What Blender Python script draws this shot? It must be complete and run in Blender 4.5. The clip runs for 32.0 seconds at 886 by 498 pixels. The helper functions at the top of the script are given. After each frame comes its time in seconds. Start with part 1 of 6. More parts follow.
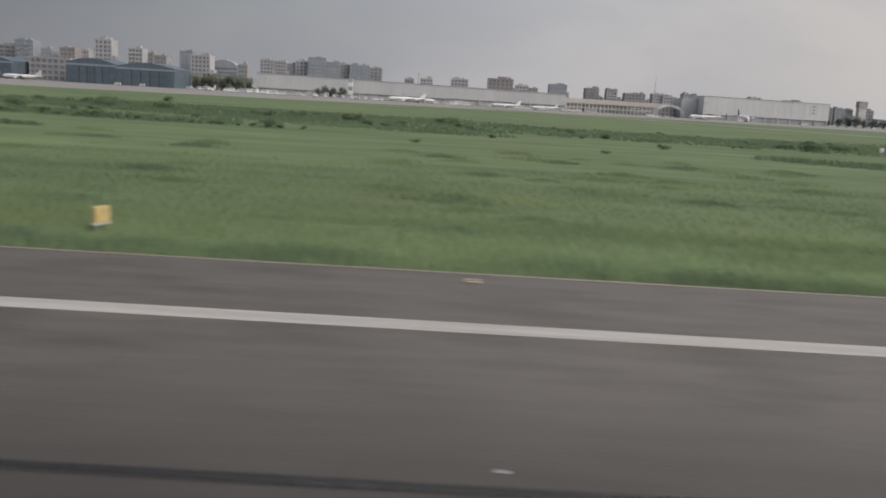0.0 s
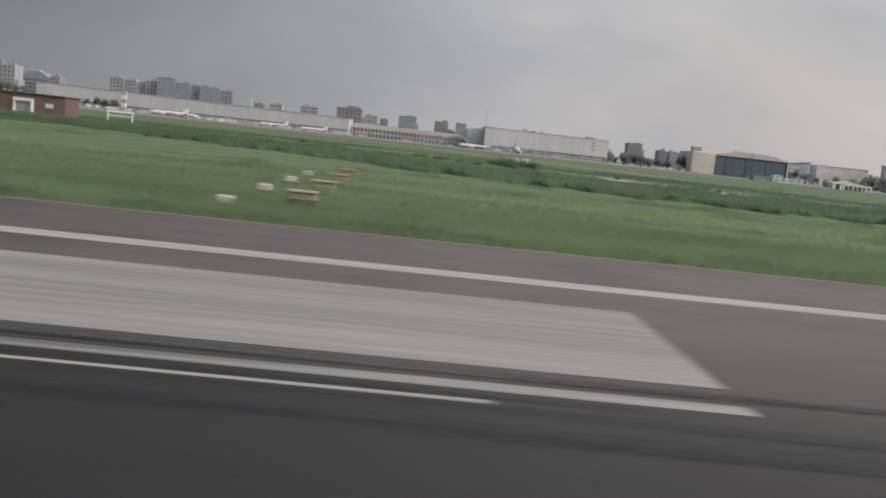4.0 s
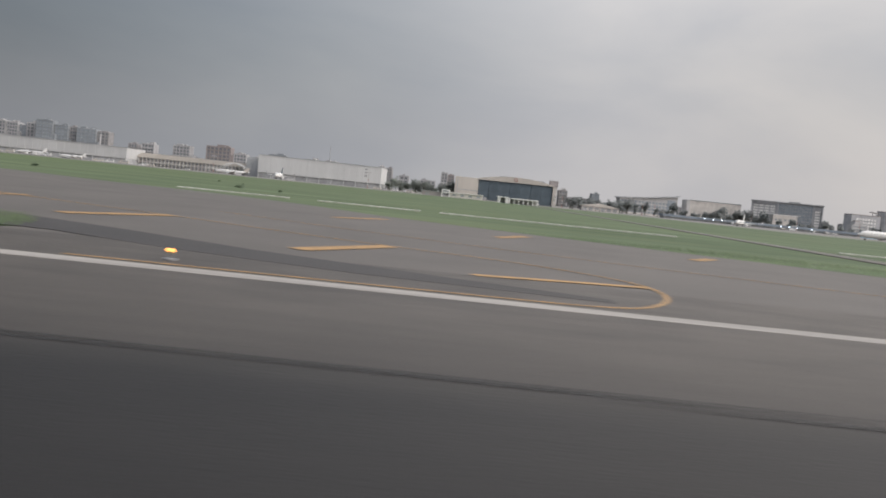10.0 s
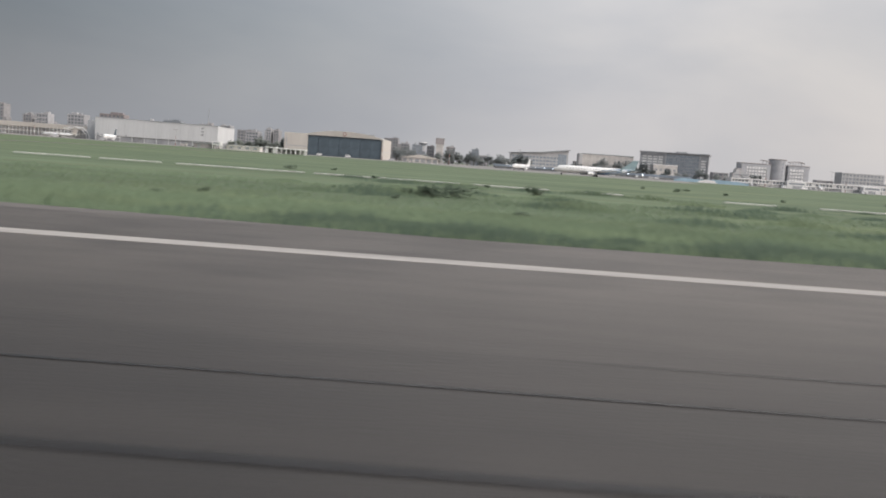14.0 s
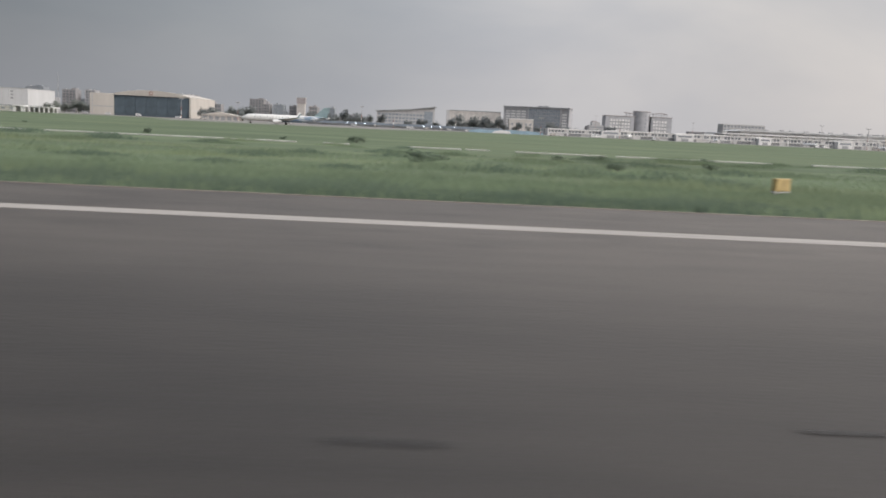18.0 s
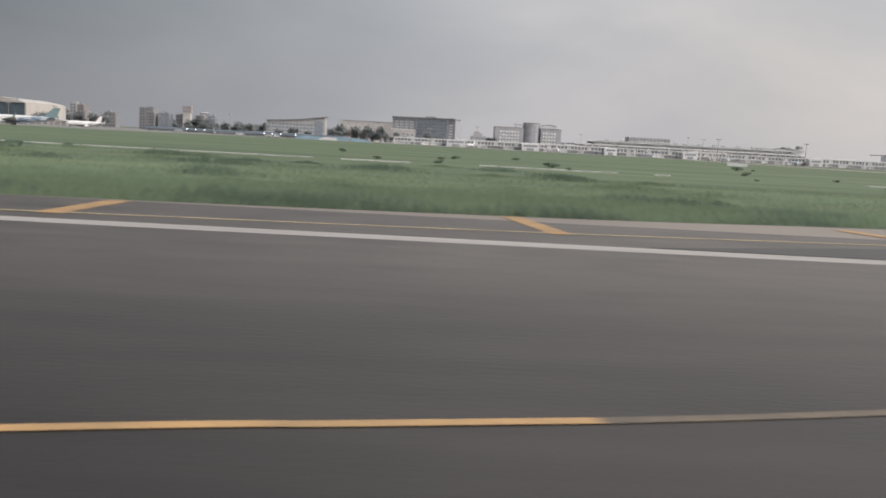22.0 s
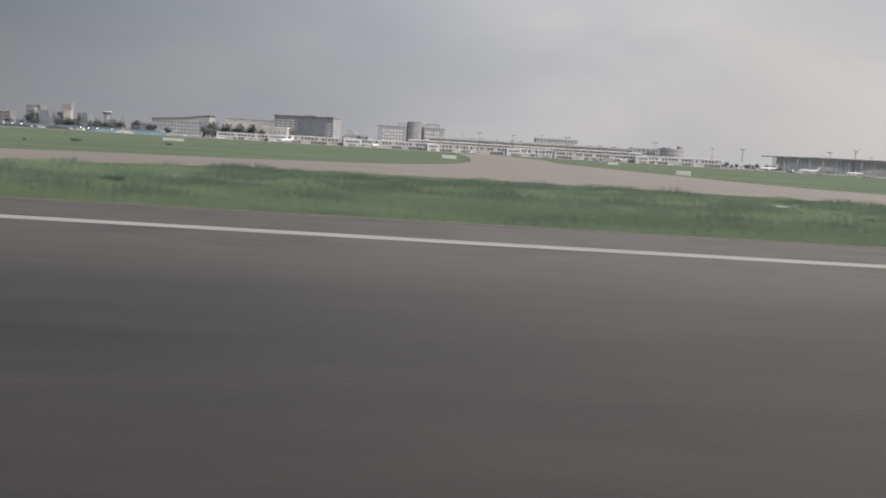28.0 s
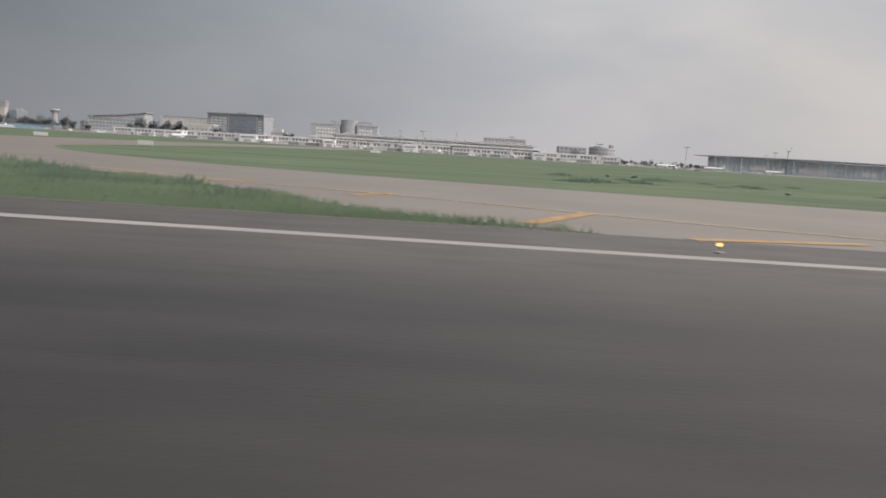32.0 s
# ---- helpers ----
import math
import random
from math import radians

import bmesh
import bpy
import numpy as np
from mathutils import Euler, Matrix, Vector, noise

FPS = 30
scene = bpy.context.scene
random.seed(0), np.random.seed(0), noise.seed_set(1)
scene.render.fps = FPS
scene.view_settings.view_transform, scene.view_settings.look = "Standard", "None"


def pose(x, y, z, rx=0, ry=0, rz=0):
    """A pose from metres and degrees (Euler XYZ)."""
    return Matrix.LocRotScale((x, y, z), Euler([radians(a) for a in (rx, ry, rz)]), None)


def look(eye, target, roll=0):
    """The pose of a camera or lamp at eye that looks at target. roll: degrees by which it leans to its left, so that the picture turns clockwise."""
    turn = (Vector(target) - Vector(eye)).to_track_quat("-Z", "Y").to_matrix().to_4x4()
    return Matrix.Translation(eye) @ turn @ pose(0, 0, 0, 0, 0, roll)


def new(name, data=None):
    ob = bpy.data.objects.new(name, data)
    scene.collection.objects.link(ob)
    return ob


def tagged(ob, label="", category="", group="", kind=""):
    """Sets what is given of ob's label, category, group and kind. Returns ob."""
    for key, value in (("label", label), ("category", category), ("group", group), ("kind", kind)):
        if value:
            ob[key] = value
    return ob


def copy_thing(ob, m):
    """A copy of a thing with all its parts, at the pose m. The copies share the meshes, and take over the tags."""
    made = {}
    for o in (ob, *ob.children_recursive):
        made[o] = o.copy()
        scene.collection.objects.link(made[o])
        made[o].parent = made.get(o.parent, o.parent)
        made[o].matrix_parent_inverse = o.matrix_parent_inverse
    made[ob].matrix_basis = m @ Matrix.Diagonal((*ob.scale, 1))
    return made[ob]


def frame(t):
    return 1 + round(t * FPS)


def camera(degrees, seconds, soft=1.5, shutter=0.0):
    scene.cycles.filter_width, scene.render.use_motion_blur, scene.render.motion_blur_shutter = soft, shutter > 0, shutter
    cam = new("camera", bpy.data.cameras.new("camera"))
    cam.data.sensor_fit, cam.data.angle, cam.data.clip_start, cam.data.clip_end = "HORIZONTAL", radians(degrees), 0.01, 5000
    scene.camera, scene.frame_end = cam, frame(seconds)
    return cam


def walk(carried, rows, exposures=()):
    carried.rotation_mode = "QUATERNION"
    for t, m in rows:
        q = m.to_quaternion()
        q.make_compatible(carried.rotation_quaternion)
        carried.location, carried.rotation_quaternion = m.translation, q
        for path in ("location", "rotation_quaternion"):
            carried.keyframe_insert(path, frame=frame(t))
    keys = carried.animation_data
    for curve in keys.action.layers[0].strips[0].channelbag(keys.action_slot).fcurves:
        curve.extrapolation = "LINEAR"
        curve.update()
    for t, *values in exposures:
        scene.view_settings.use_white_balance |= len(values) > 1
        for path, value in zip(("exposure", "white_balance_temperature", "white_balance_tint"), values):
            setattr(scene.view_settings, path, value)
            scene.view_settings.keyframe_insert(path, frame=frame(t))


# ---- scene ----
cam = camera(55.48, 32.0, soft=1.8, shutter=0.18)
# seconds, x, y, z in metres; heading to the left of +y, tilt up, lean to the left in degrees
ROWS = (
    (0.0, -55.473, -16.182, 4.458, -0.530, -10.143, 3.424),
    (0.5, -37.288, -16.137, 3.848, -0.735, -10.453, 4.034),
    (1.0, -18.802, -16.005, 3.333, -1.073, -10.237, 4.797),
    (1.5, -0.013, -15.741, 2.967, -1.367, -9.777, 5.529),
    (2.0, 19.080, -16.009, 2.839, -1.520, -9.473, 5.893),
    (2.5, 38.442, -16.227, 2.784, -1.701, -9.150, 6.008),
    (3.0, 57.985, -16.427, 2.754, -1.915, -8.670, 5.858),
    (3.5, 77.536, -16.633, 2.666, -2.141, -8.076, 5.608),
    (4.0, 96.959, -16.787, 2.609, -2.521, -7.195, 6.156),
    (4.5, 116.224, -16.903, 2.572, -2.942, -6.179, 7.124),
    (5.0, 135.360, -16.994, 2.546, -3.291, -5.179, 8.135),
    (5.5, 154.414, -17.074, 2.521, -3.456, -4.347, 8.812),
    (6.0, 173.404, -17.156, 2.487, -3.324, -3.833, 8.775),
    (6.5, 192.279, -17.277, 2.348, -2.995, -3.681, 8.747),
    (7.0, 210.960, -17.381, 2.216, -2.529, -4.010, 8.393),
    (7.5, 229.379, -17.406, 2.200, -1.892, -4.159, 7.851),
    (8.0, 247.513, -17.370, 2.202, -1.173, -4.248, 7.220),
    (8.5, 265.409, -17.294, 2.199, -0.200, -4.051, 6.737),
    (9.0, 283.145, -17.179, 2.184, 0.521, -4.027, 6.440),
    (9.5, 300.789, -17.044, 2.144, 0.901, -3.994, 6.154),
    (10.0, 318.356, -16.916, 2.077, 1.058, -3.780, 5.723),
    (10.5, 335.811, -16.812, 1.993, 1.190, -4.141, 5.188),
    (11.0, 353.114, -16.716, 1.936, 1.251, -4.547, 4.584),
    (11.5, 370.229, -16.606, 1.948, 1.275, -4.738, 4.434),
    (12.0, 387.133, -16.502, 1.977, 1.308, -5.070, 4.296),
    (12.5, 403.819, -16.419, 1.968, 1.559, -5.201, 4.205),
    (13.0, 420.289, -16.352, 1.946, 1.566, -5.393, 4.151),
    (13.5, 436.551, -16.294, 1.935, 1.488, -5.744, 4.125),
    (14.0, 452.616, -16.250, 1.932, 1.250, -5.907, 4.024),
    (14.5, 468.495, -16.222, 1.934, 1.071, -5.989, 4.037),
    (15.0, 484.195, -16.217, 1.918, 0.817, -6.243, 4.175),
    (15.5, 499.719, -16.228, 1.893, 0.521, -6.619, 4.298),
    (16.0, 515.069, -16.247, 1.869, 0.213, -7.063, 4.266),
    (16.5, 530.243, -16.267, 1.856, -0.074, -7.524, 3.940),
    (17.0, 545.235, -16.280, 1.864, -0.310, -7.950, 3.179),
    (17.5, 560.038, -16.290, 1.874, -0.560, -8.174, 2.800),
    (18.0, 574.628, -16.291, 1.871, -0.784, -8.173, 2.682),
    (18.5, 589.003, -16.254, 1.873, -0.895, -8.187, 2.856),
    (19.0, 603.182, -16.175, 1.852, -0.943, -8.194, 2.965),
    (19.5, 617.162, -16.068, 1.857, -0.896, -8.049, 3.029),
    (20.0, 630.932, -15.977, 1.851, -0.930, -7.633, 3.023),
    (20.5, 644.502, -15.927, 1.837, -0.940, -7.085, 3.004),
    (21.0, 657.905, -15.944, 1.832, -1.255, -7.066, 3.098),
    (21.5, 671.162, -16.048, 1.854, -1.552, -7.172, 3.144),
    (22.0, 684.255, -16.245, 1.861, -1.916, -7.110, 3.132),
    (22.5, 697.186, -16.513, 1.865, -2.253, -7.165, 3.082),
    (23.0, 709.968, -16.831, 1.876, -2.408, -7.056, 3.202),
    (23.5, 722.630, -17.181, 1.904, -2.285, -6.990, 3.349),
    (24.0, 735.206, -17.552, 1.943, -2.136, -7.036, 3.376),
    (24.5, 747.735, -17.935, 1.987, -2.060, -7.086, 3.424),
    (25.0, 760.259, -18.321, 2.030, -1.951, -7.055, 3.440),
    (25.5, 772.815, -18.702, 2.071, -1.814, -6.975, 3.433),
    (26.0, 785.432, -19.068, 2.107, -1.651, -6.881, 3.411),
    (26.5, 798.124, -19.410, 2.138, -1.469, -6.806, 3.382),
    (27.0, 810.890, -19.719, 2.163, -1.271, -6.784, 3.355),
    (27.5, 823.702, -19.986, 2.180, -1.153, -6.800, 3.401),
    (28.0, 836.507, -20.203, 2.210, -1.083, -6.755, 3.393),
    (28.5, 849.212, -20.372, 2.228, -1.096, -6.829, 3.393),
    (29.0, 861.727, -20.485, 2.239, -0.975, -6.875, 3.418),
    (29.5, 874.009, -20.564, 2.222, -0.811, -6.815, 3.299),
    (30.0, 886.054, -20.618, 2.209, -0.609, -6.713, 3.150),
    (30.5, 897.878, -20.660, 2.196, -0.498, -6.768, 3.294),
    (31.0, 909.497, -20.694, 2.205, -0.407, -6.721, 3.424),
    (31.5, 920.903, -20.737, 2.218, -0.300, -6.690, 3.595),
    (32.0, 932.087, -20.782, 2.236, -0.126, -6.600, 3.597),
)


def aim(x, y, z, heading, tilt, lean):
    a, b = radians(heading), radians(tilt)
    ahead = Vector((-math.sin(a) * math.cos(b), math.cos(a) * math.cos(b), math.sin(b)))
    eye = Vector((x, y, z))
    return look(eye, eye + ahead, lean)


STOPS = ((0, -0.07), (1, 0.05), (2, -0.05), (3, 0.05), (3.5, -0.08), (6, -0.1), (7, -0.08), (8, 0.15), (9, 0.12), (10, 0.05), (11, 0.2), (14, 0.2), (17, 0.13), (19, 0.12), (21, 0.06), (24, 0.06), (32, 0.05))
EXPOSURE = [(t, stops + 0.09, 6390, 11.0) for t, stops in STOPS]
walk(cam, [(t, aim(*row)) for t, *row in ROWS], EXPOSURE)

# ---- sky and sun ----
SUN = Vector((0.74, -0.36, 0.58)).normalized()
world = bpy.data.worlds.new("overcast_sky")
scene.world = world
world.use_nodes = True
wn, wl = world.node_tree.nodes, world.node_tree.links
wn.clear()


def wnode(kind, **values):
    n = wn.new(kind)
    for key, value in values.items():
        n.inputs[key].default_value = value
    return n


coord = wn.new("ShaderNodeTexCoord")
sky = wn.new("ShaderNodeTexSky")
sky.sky_type, sky.sun_disc = "NISHITA", False
sky.sun_elevation, sky.sun_rotation = math.asin(SUN.z), math.atan2(SUN.x, SUN.y)
sky.air_density, sky.dust_density, sky.ozone_density = 2.0, 6.0, 1.0
split = wn.new("ShaderNodeSeparateXYZ")
wl.new(coord.outputs["Generated"], split.inputs[0])
level = wn.new("ShaderNodeCombineXYZ")
wl.new(split.outputs["X"], level.inputs["X"])
wl.new(split.outputs["Y"], level.inputs["Y"])
bearing = wn.new("ShaderNodeVectorMath")
bearing.operation = "NORMALIZE"
wl.new(level.outputs[0], bearing.inputs[0])
turned = wn.new("ShaderNodeSeparateXYZ")
wl.new(bearing.outputs[0], turned.inputs[0])
round_sky = wn.new("ShaderNodeMapRange")
round_sky.inputs["From Min"].default_value, round_sky.inputs["From Max"].default_value = -1.0, 1.0
wl.new(turned.outputs["X"], round_sky.inputs["Value"])
# slate grey away from the hidden sun, pale and warm towards it
shade = wn.new("ShaderNodeValToRGB")
shade.color_ramp.interpolation = "B_SPLINE"
for k, (at, tint) in enumerate(((0.0, (0.093, 0.105, 0.121)), (0.26, (0.135, 0.152, 0.174)), (0.36, (0.210, 0.229, 0.256)), (0.45, (0.315, 0.325, 0.342)), (0.53, (0.445, 0.440, 0.446)), (0.61, (0.505, 0.490, 0.486)), (0.74, (0.465, 0.444, 0.428)), (1.0, (0.78, 0.75, 0.73)))):
    stop = shade.color_ramp.elements[k] if k < 2 else shade.color_ramp.elements.new(at)
    stop.position, stop.color = at, (*tint, 1)
wl.new(round_sky.outputs["Result"], shade.inputs["Fac"])
stretch = wn.new("ShaderNodeMapping")
stretch.inputs["Scale"].default_value = (1.0, 1.0, 2.6)
wl.new(coord.outputs["Generated"], stretch.inputs["Vector"])
cloud = wnode("ShaderNodeTexNoise", Scale=2.6, Detail=6.0, Roughness=0.5, Distortion=0.25)
wl.new(stretch.outputs["Vector"], cloud.inputs["Vector"])
tone = wn.new("ShaderNodeValToRGB")
tone.color_ramp.elements[0].position, tone.color_ramp.elements[1].position = 0.32, 0.68
tone.color_ramp.elements[0].color = (0.84, 0.87, 0.92, 1)
tone.color_ramp.elements[1].color = (1.12, 1.105, 1.085, 1)
wl.new(cloud.outputs["Fac"], tone.inputs["Fac"])
both = wn.new("ShaderNodeMix")
both.data_type, both.blend_type = "RGBA", "MULTIPLY"
both.inputs["Factor"].default_value = 1.0
wl.new(shade.outputs["Color"], both.inputs["A"])
wl.new(tone.outputs["Color"], both.inputs["B"])
# an overcast sky is about three times as bright overhead as at the horizon
zenith = wn.new("ShaderNodeMapRange")
zenith.interpolation_type = "SMOOTHSTEP"
zenith.inputs["From Min"].default_value, zenith.inputs["From Max"].default_value = 0.12, 0.85
zenith.inputs["To Min"].default_value, zenith.inputs["To Max"].default_value = 1.0, 2.7
wl.new(split.outputs["Z"], zenith.inputs["Value"])
# warm pale haze along the horizon
mist = wn.new("ShaderNodeMapRange")
mist.interpolation_type = "SMOOTHSTEP"
mist.inputs["From Min"].default_value, mist.inputs["From Max"].default_value = -0.02, 0.15
mist.inputs["To Min"].default_value, mist.inputs["To Max"].default_value = 0.27, 0.0
wl.new(split.outputs["Z"], mist.inputs["Value"])
hazy = wn.new("ShaderNodeMix")
hazy.data_type = "RGBA"
hazy.inputs["B"].default_value = (0.46, 0.436, 0.42, 1)
wl.new(mist.outputs["Result"], hazy.inputs["Factor"])
wl.new(both.outputs["Result"], hazy.inputs["A"])
clouds = wn.new("ShaderNodeBackground")
wl.new(zenith.outputs["Result"], clouds.inputs["Strength"])
wl.new(hazy.outputs["Result"], clouds.inputs["Color"])
clear = wnode("ShaderNodeBackground", Strength=0.012)
wl.new(sky.outputs["Color"], clear.inputs["Color"])
add = wn.new("ShaderNodeAddShader")
wl.new(clouds.outputs[0], add.inputs[0])
wl.new(clear.outputs[0], add.inputs[1])
wout = wn.new("ShaderNodeOutputWorld")
wl.new(add.outputs[0], wout.inputs["Surface"])

sun = new("sun", bpy.data.lights.new("sun", "SUN"))
sun.data.energy, sun.data.angle, sun.data.color = 1.25, radians(30), (1.0, 0.96, 0.92)
sun.matrix_world = look(SUN * 100, (0, 0, 0))


# ---- materials ----
def material(name, color, rough=0.8, metal=0.0, scale=1.0, vary=0.25, second=None, stretch=(1, 1, 1), bump=0.0, fine=9.0):
    """A plain surface with variation at two scales; second: the colour of its stains."""
    m = bpy.data.materials.new(name)
    m.use_nodes = True
    nodes, links = m.node_tree.nodes, m.node_tree.links
    bsdf = nodes["Principled BSDF"]
    bsdf.inputs["Roughness"].default_value, bsdf.inputs["Metallic"].default_value = rough, metal
    c = nodes.new("ShaderNodeTexCoord")
    mp = nodes.new("ShaderNodeMapping")
    mp.inputs["Scale"].default_value = stretch
    links.new(c.outputs["Object"], mp.inputs["Vector"])
    big, small = nodes.new("ShaderNodeTexNoise"), nodes.new("ShaderNodeTexNoise")
    big.inputs["Scale"].default_value, big.inputs["Detail"].default_value = scale, 5
    small.inputs["Scale"].default_value, small.inputs["Detail"].default_value = scale * fine, 4
    for n in (big, small):
        links.new(mp.outputs["Vector"], n.inputs["Vector"])
    mix = nodes.new("ShaderNodeMath")
    mix.operation = "MULTIPLY_ADD"
    mix.inputs[1].default_value, mix.inputs[2].default_value = 0.35, 0
    links.new(small.outputs["Fac"], mix.inputs[0])
    tot = nodes.new("ShaderNodeMath")
    tot.operation = "MULTIPLY_ADD"
    tot.inputs[1].default_value = 0.65
    links.new(big.outputs["Fac"], tot.inputs[0])
    links.new(mix.outputs[0], tot.inputs[2])
    ramp = nodes.new("ShaderNodeValToRGB")
    dark = [v * (1 - vary) for v in color] if second is None else second
    ramp.color_ramp.elements[0].position, ramp.color_ramp.elements[1].position = 0.34, 0.64
    ramp.color_ramp.elements[0].color = (*dark, 1)
    ramp.color_ramp.elements[1].color = (*[min(1, v * (1 + vary * 0.4)) for v in color], 1)
    links.new(tot.outputs[0], ramp.inputs["Fac"])
    info = nodes.new("ShaderNodeObjectInfo")
    shift = nodes.new("ShaderNodeMapRange")
    shift.inputs["To Min"].default_value, shift.inputs["To Max"].default_value = 0.9, 1.1
    links.new(info.outputs["Random"], shift.inputs["Value"])
    hsv = nodes.new("ShaderNodeHueSaturation")
    links.new(shift.outputs["Result"], hsv.inputs["Value"])
    links.new(ramp.outputs["Color"], hsv.inputs["Color"])
    links.new(hsv.outputs["Color"], bsdf.inputs["Base Color"])
    if bump:
        b = nodes.new("ShaderNodeBump")
        b.inputs["Strength"].default_value, b.inputs["Distance"].default_value = bump, 0.05
        links.new(small.outputs["Fac"], b.inputs["Height"])
        links.new(b.outputs["Normal"], bsdf.inputs["Normal"])
    return m


def glowing(name, color, strength):
    m = bpy.data.materials.new(name)
    m.use_nodes = True
    bsdf = m.node_tree.nodes["Principled BSDF"]
    bsdf.inputs["Base Color"].default_value = (*color, 1)
    bsdf.inputs["Emission Color"].default_value = (*color, 1)
    bsdf.inputs["Emission Strength"].default_value = strength
    return m


def runway_surface():
    """Asphalt with fine grain, patches, lengthwise wear and tyre rubber in the touchdown zone."""
    m = material("runway_asphalt", (0.110, 0.0965, 0.083), 0.55, scale=0.22, vary=0.14, bump=0.25, fine=60)
    nodes, links = m.node_tree.nodes, m.node_tree.links
    bsdf = nodes["Principled BSDF"]
    c = nodes.new("ShaderNodeTexCoord")
    sep = nodes.new("ShaderNodeSeparateXYZ")
    links.new(c.outputs["Object"], sep.inputs[0])

    def streaks(sx, sy, lo, hi):
        mp = nodes.new("ShaderNodeMapping")
        mp.inputs["Scale"].default_value = (sx, sy, 1)
        links.new(c.outputs["Object"], mp.inputs["Vector"])
        n = nodes.new("ShaderNodeTexNoise")
        n.inputs["Scale"].default_value, n.inputs["Detail"].default_value = 1.0, 5
        links.new(mp.outputs["Vector"], n.inputs["Vector"])
        r = nodes.new("ShaderNodeMapRange")
        r.inputs["From Min"].default_value, r.inputs["From Max"].default_value = lo, hi
        links.new(n.outputs["Fac"], r.inputs["Value"])
        return r.outputs["Result"]

    def band(value, a, b):
        r = nodes.new("ShaderNodeMapRange")
        r.interpolation_type = "SMOOTHSTEP"
        r.inputs["From Min"].default_value, r.inputs["From Max"].default_value = a, b
        links.new(value, r.inputs["Value"])
        return r.outputs["Result"]

    def times(a, b):
        n = nodes.new("ShaderNodeMath")
        n.operation = "MULTIPLY"
        for k, v in enumerate((a, b)):
            if isinstance(v, float):
                n.inputs[k].default_value = v
            else:
                links.new(v, n.inputs[k])
        return n.outputs[0]

    def most(a, b):
        n = nodes.new("ShaderNodeMath")
        n.operation = "MAXIMUM"
        links.new(a, n.inputs[0])
        links.new(b, n.inputs[1])
        return n.outputs[0]

    lane = times(band(sep.outputs["Y"], -5.4, -9.0), times(band(sep.outputs["X"], -120.0, -30.0), band(sep.outputs["X"], 560.0, 300.0)))
    smear = most(times(lane, times(streaks(0.006, 1.1, 0.34, 0.58), 0.97)), times(lane, 0.91))
    marks = times(band(sep.outputs["Y"], -3.0, -7.0), times(streaks(0.02, 2.2, 0.60, 0.72), 0.40))
    wear = most(times(streaks(0.35, 0.8, 0.42, 0.75), 0.42), times(streaks(0.8, 2.0, 0.60, 0.74), 0.22))
    # dark oil drips and old stains
    drip = times(streaks(0.35, 1.3, 0.66, 0.74), 0.5)
    fade = nodes.new("ShaderNodeMapRange")
    fade.inputs["From Min"].default_value, fade.inputs["From Max"].default_value = 330.0, 520.0
    fade.inputs["To Min"].default_value, fade.inputs["To Max"].default_value = 1.0, 0.4
    links.new(sep.outputs["X"], fade.inputs["Value"])
    tracks, marks = times(drip, band(sep.outputs["Y"], -3.0, -8.0)), times(marks, fade.outputs["Result"])
    # old rubber darkens the lanes; far-side haze and sheen are painted in too
    traffic_and_haze = times(band(sep.outputs["Y"], -1.0, -11.0), times(streaks(0.14, 0.6, -1.0, 1.2), 1.0))
    rubber = most(most(most(most(smear, marks), wear), traffic_and_haze), tracks)
    bsdf.inputs["Specular IOR Level"].default_value = 0.26
    base = bsdf.inputs["Base Color"].links[0].from_socket
    mix = nodes.new("ShaderNodeMix")
    mix.data_type = "RGBA"
    mix.inputs["B"].default_value = (0.0130, 0.0116, 0.0112, 1)
    links.new(rubber, mix.inputs["Factor"])
    links.new(base, mix.inputs["A"])
    # fine lengthwise mottling of the worn binder
    fine = nodes.new("ShaderNodeHueSaturation")
    level = nodes.new("ShaderNodeMapRange")
    level.inputs["To Min"].default_value, level.inputs["To Max"].default_value = 1.08, 0.90
    links.new(streaks(0.35, 1.9, 0.34, 0.66), level.inputs["Value"])
    links.new(level.outputs["Result"], fine.inputs["Value"])
    links.new(mix.outputs["Result"], fine.inputs["Color"])
    links.new(fine.outputs["Color"], bsdf.inputs["Base Color"])
    return m


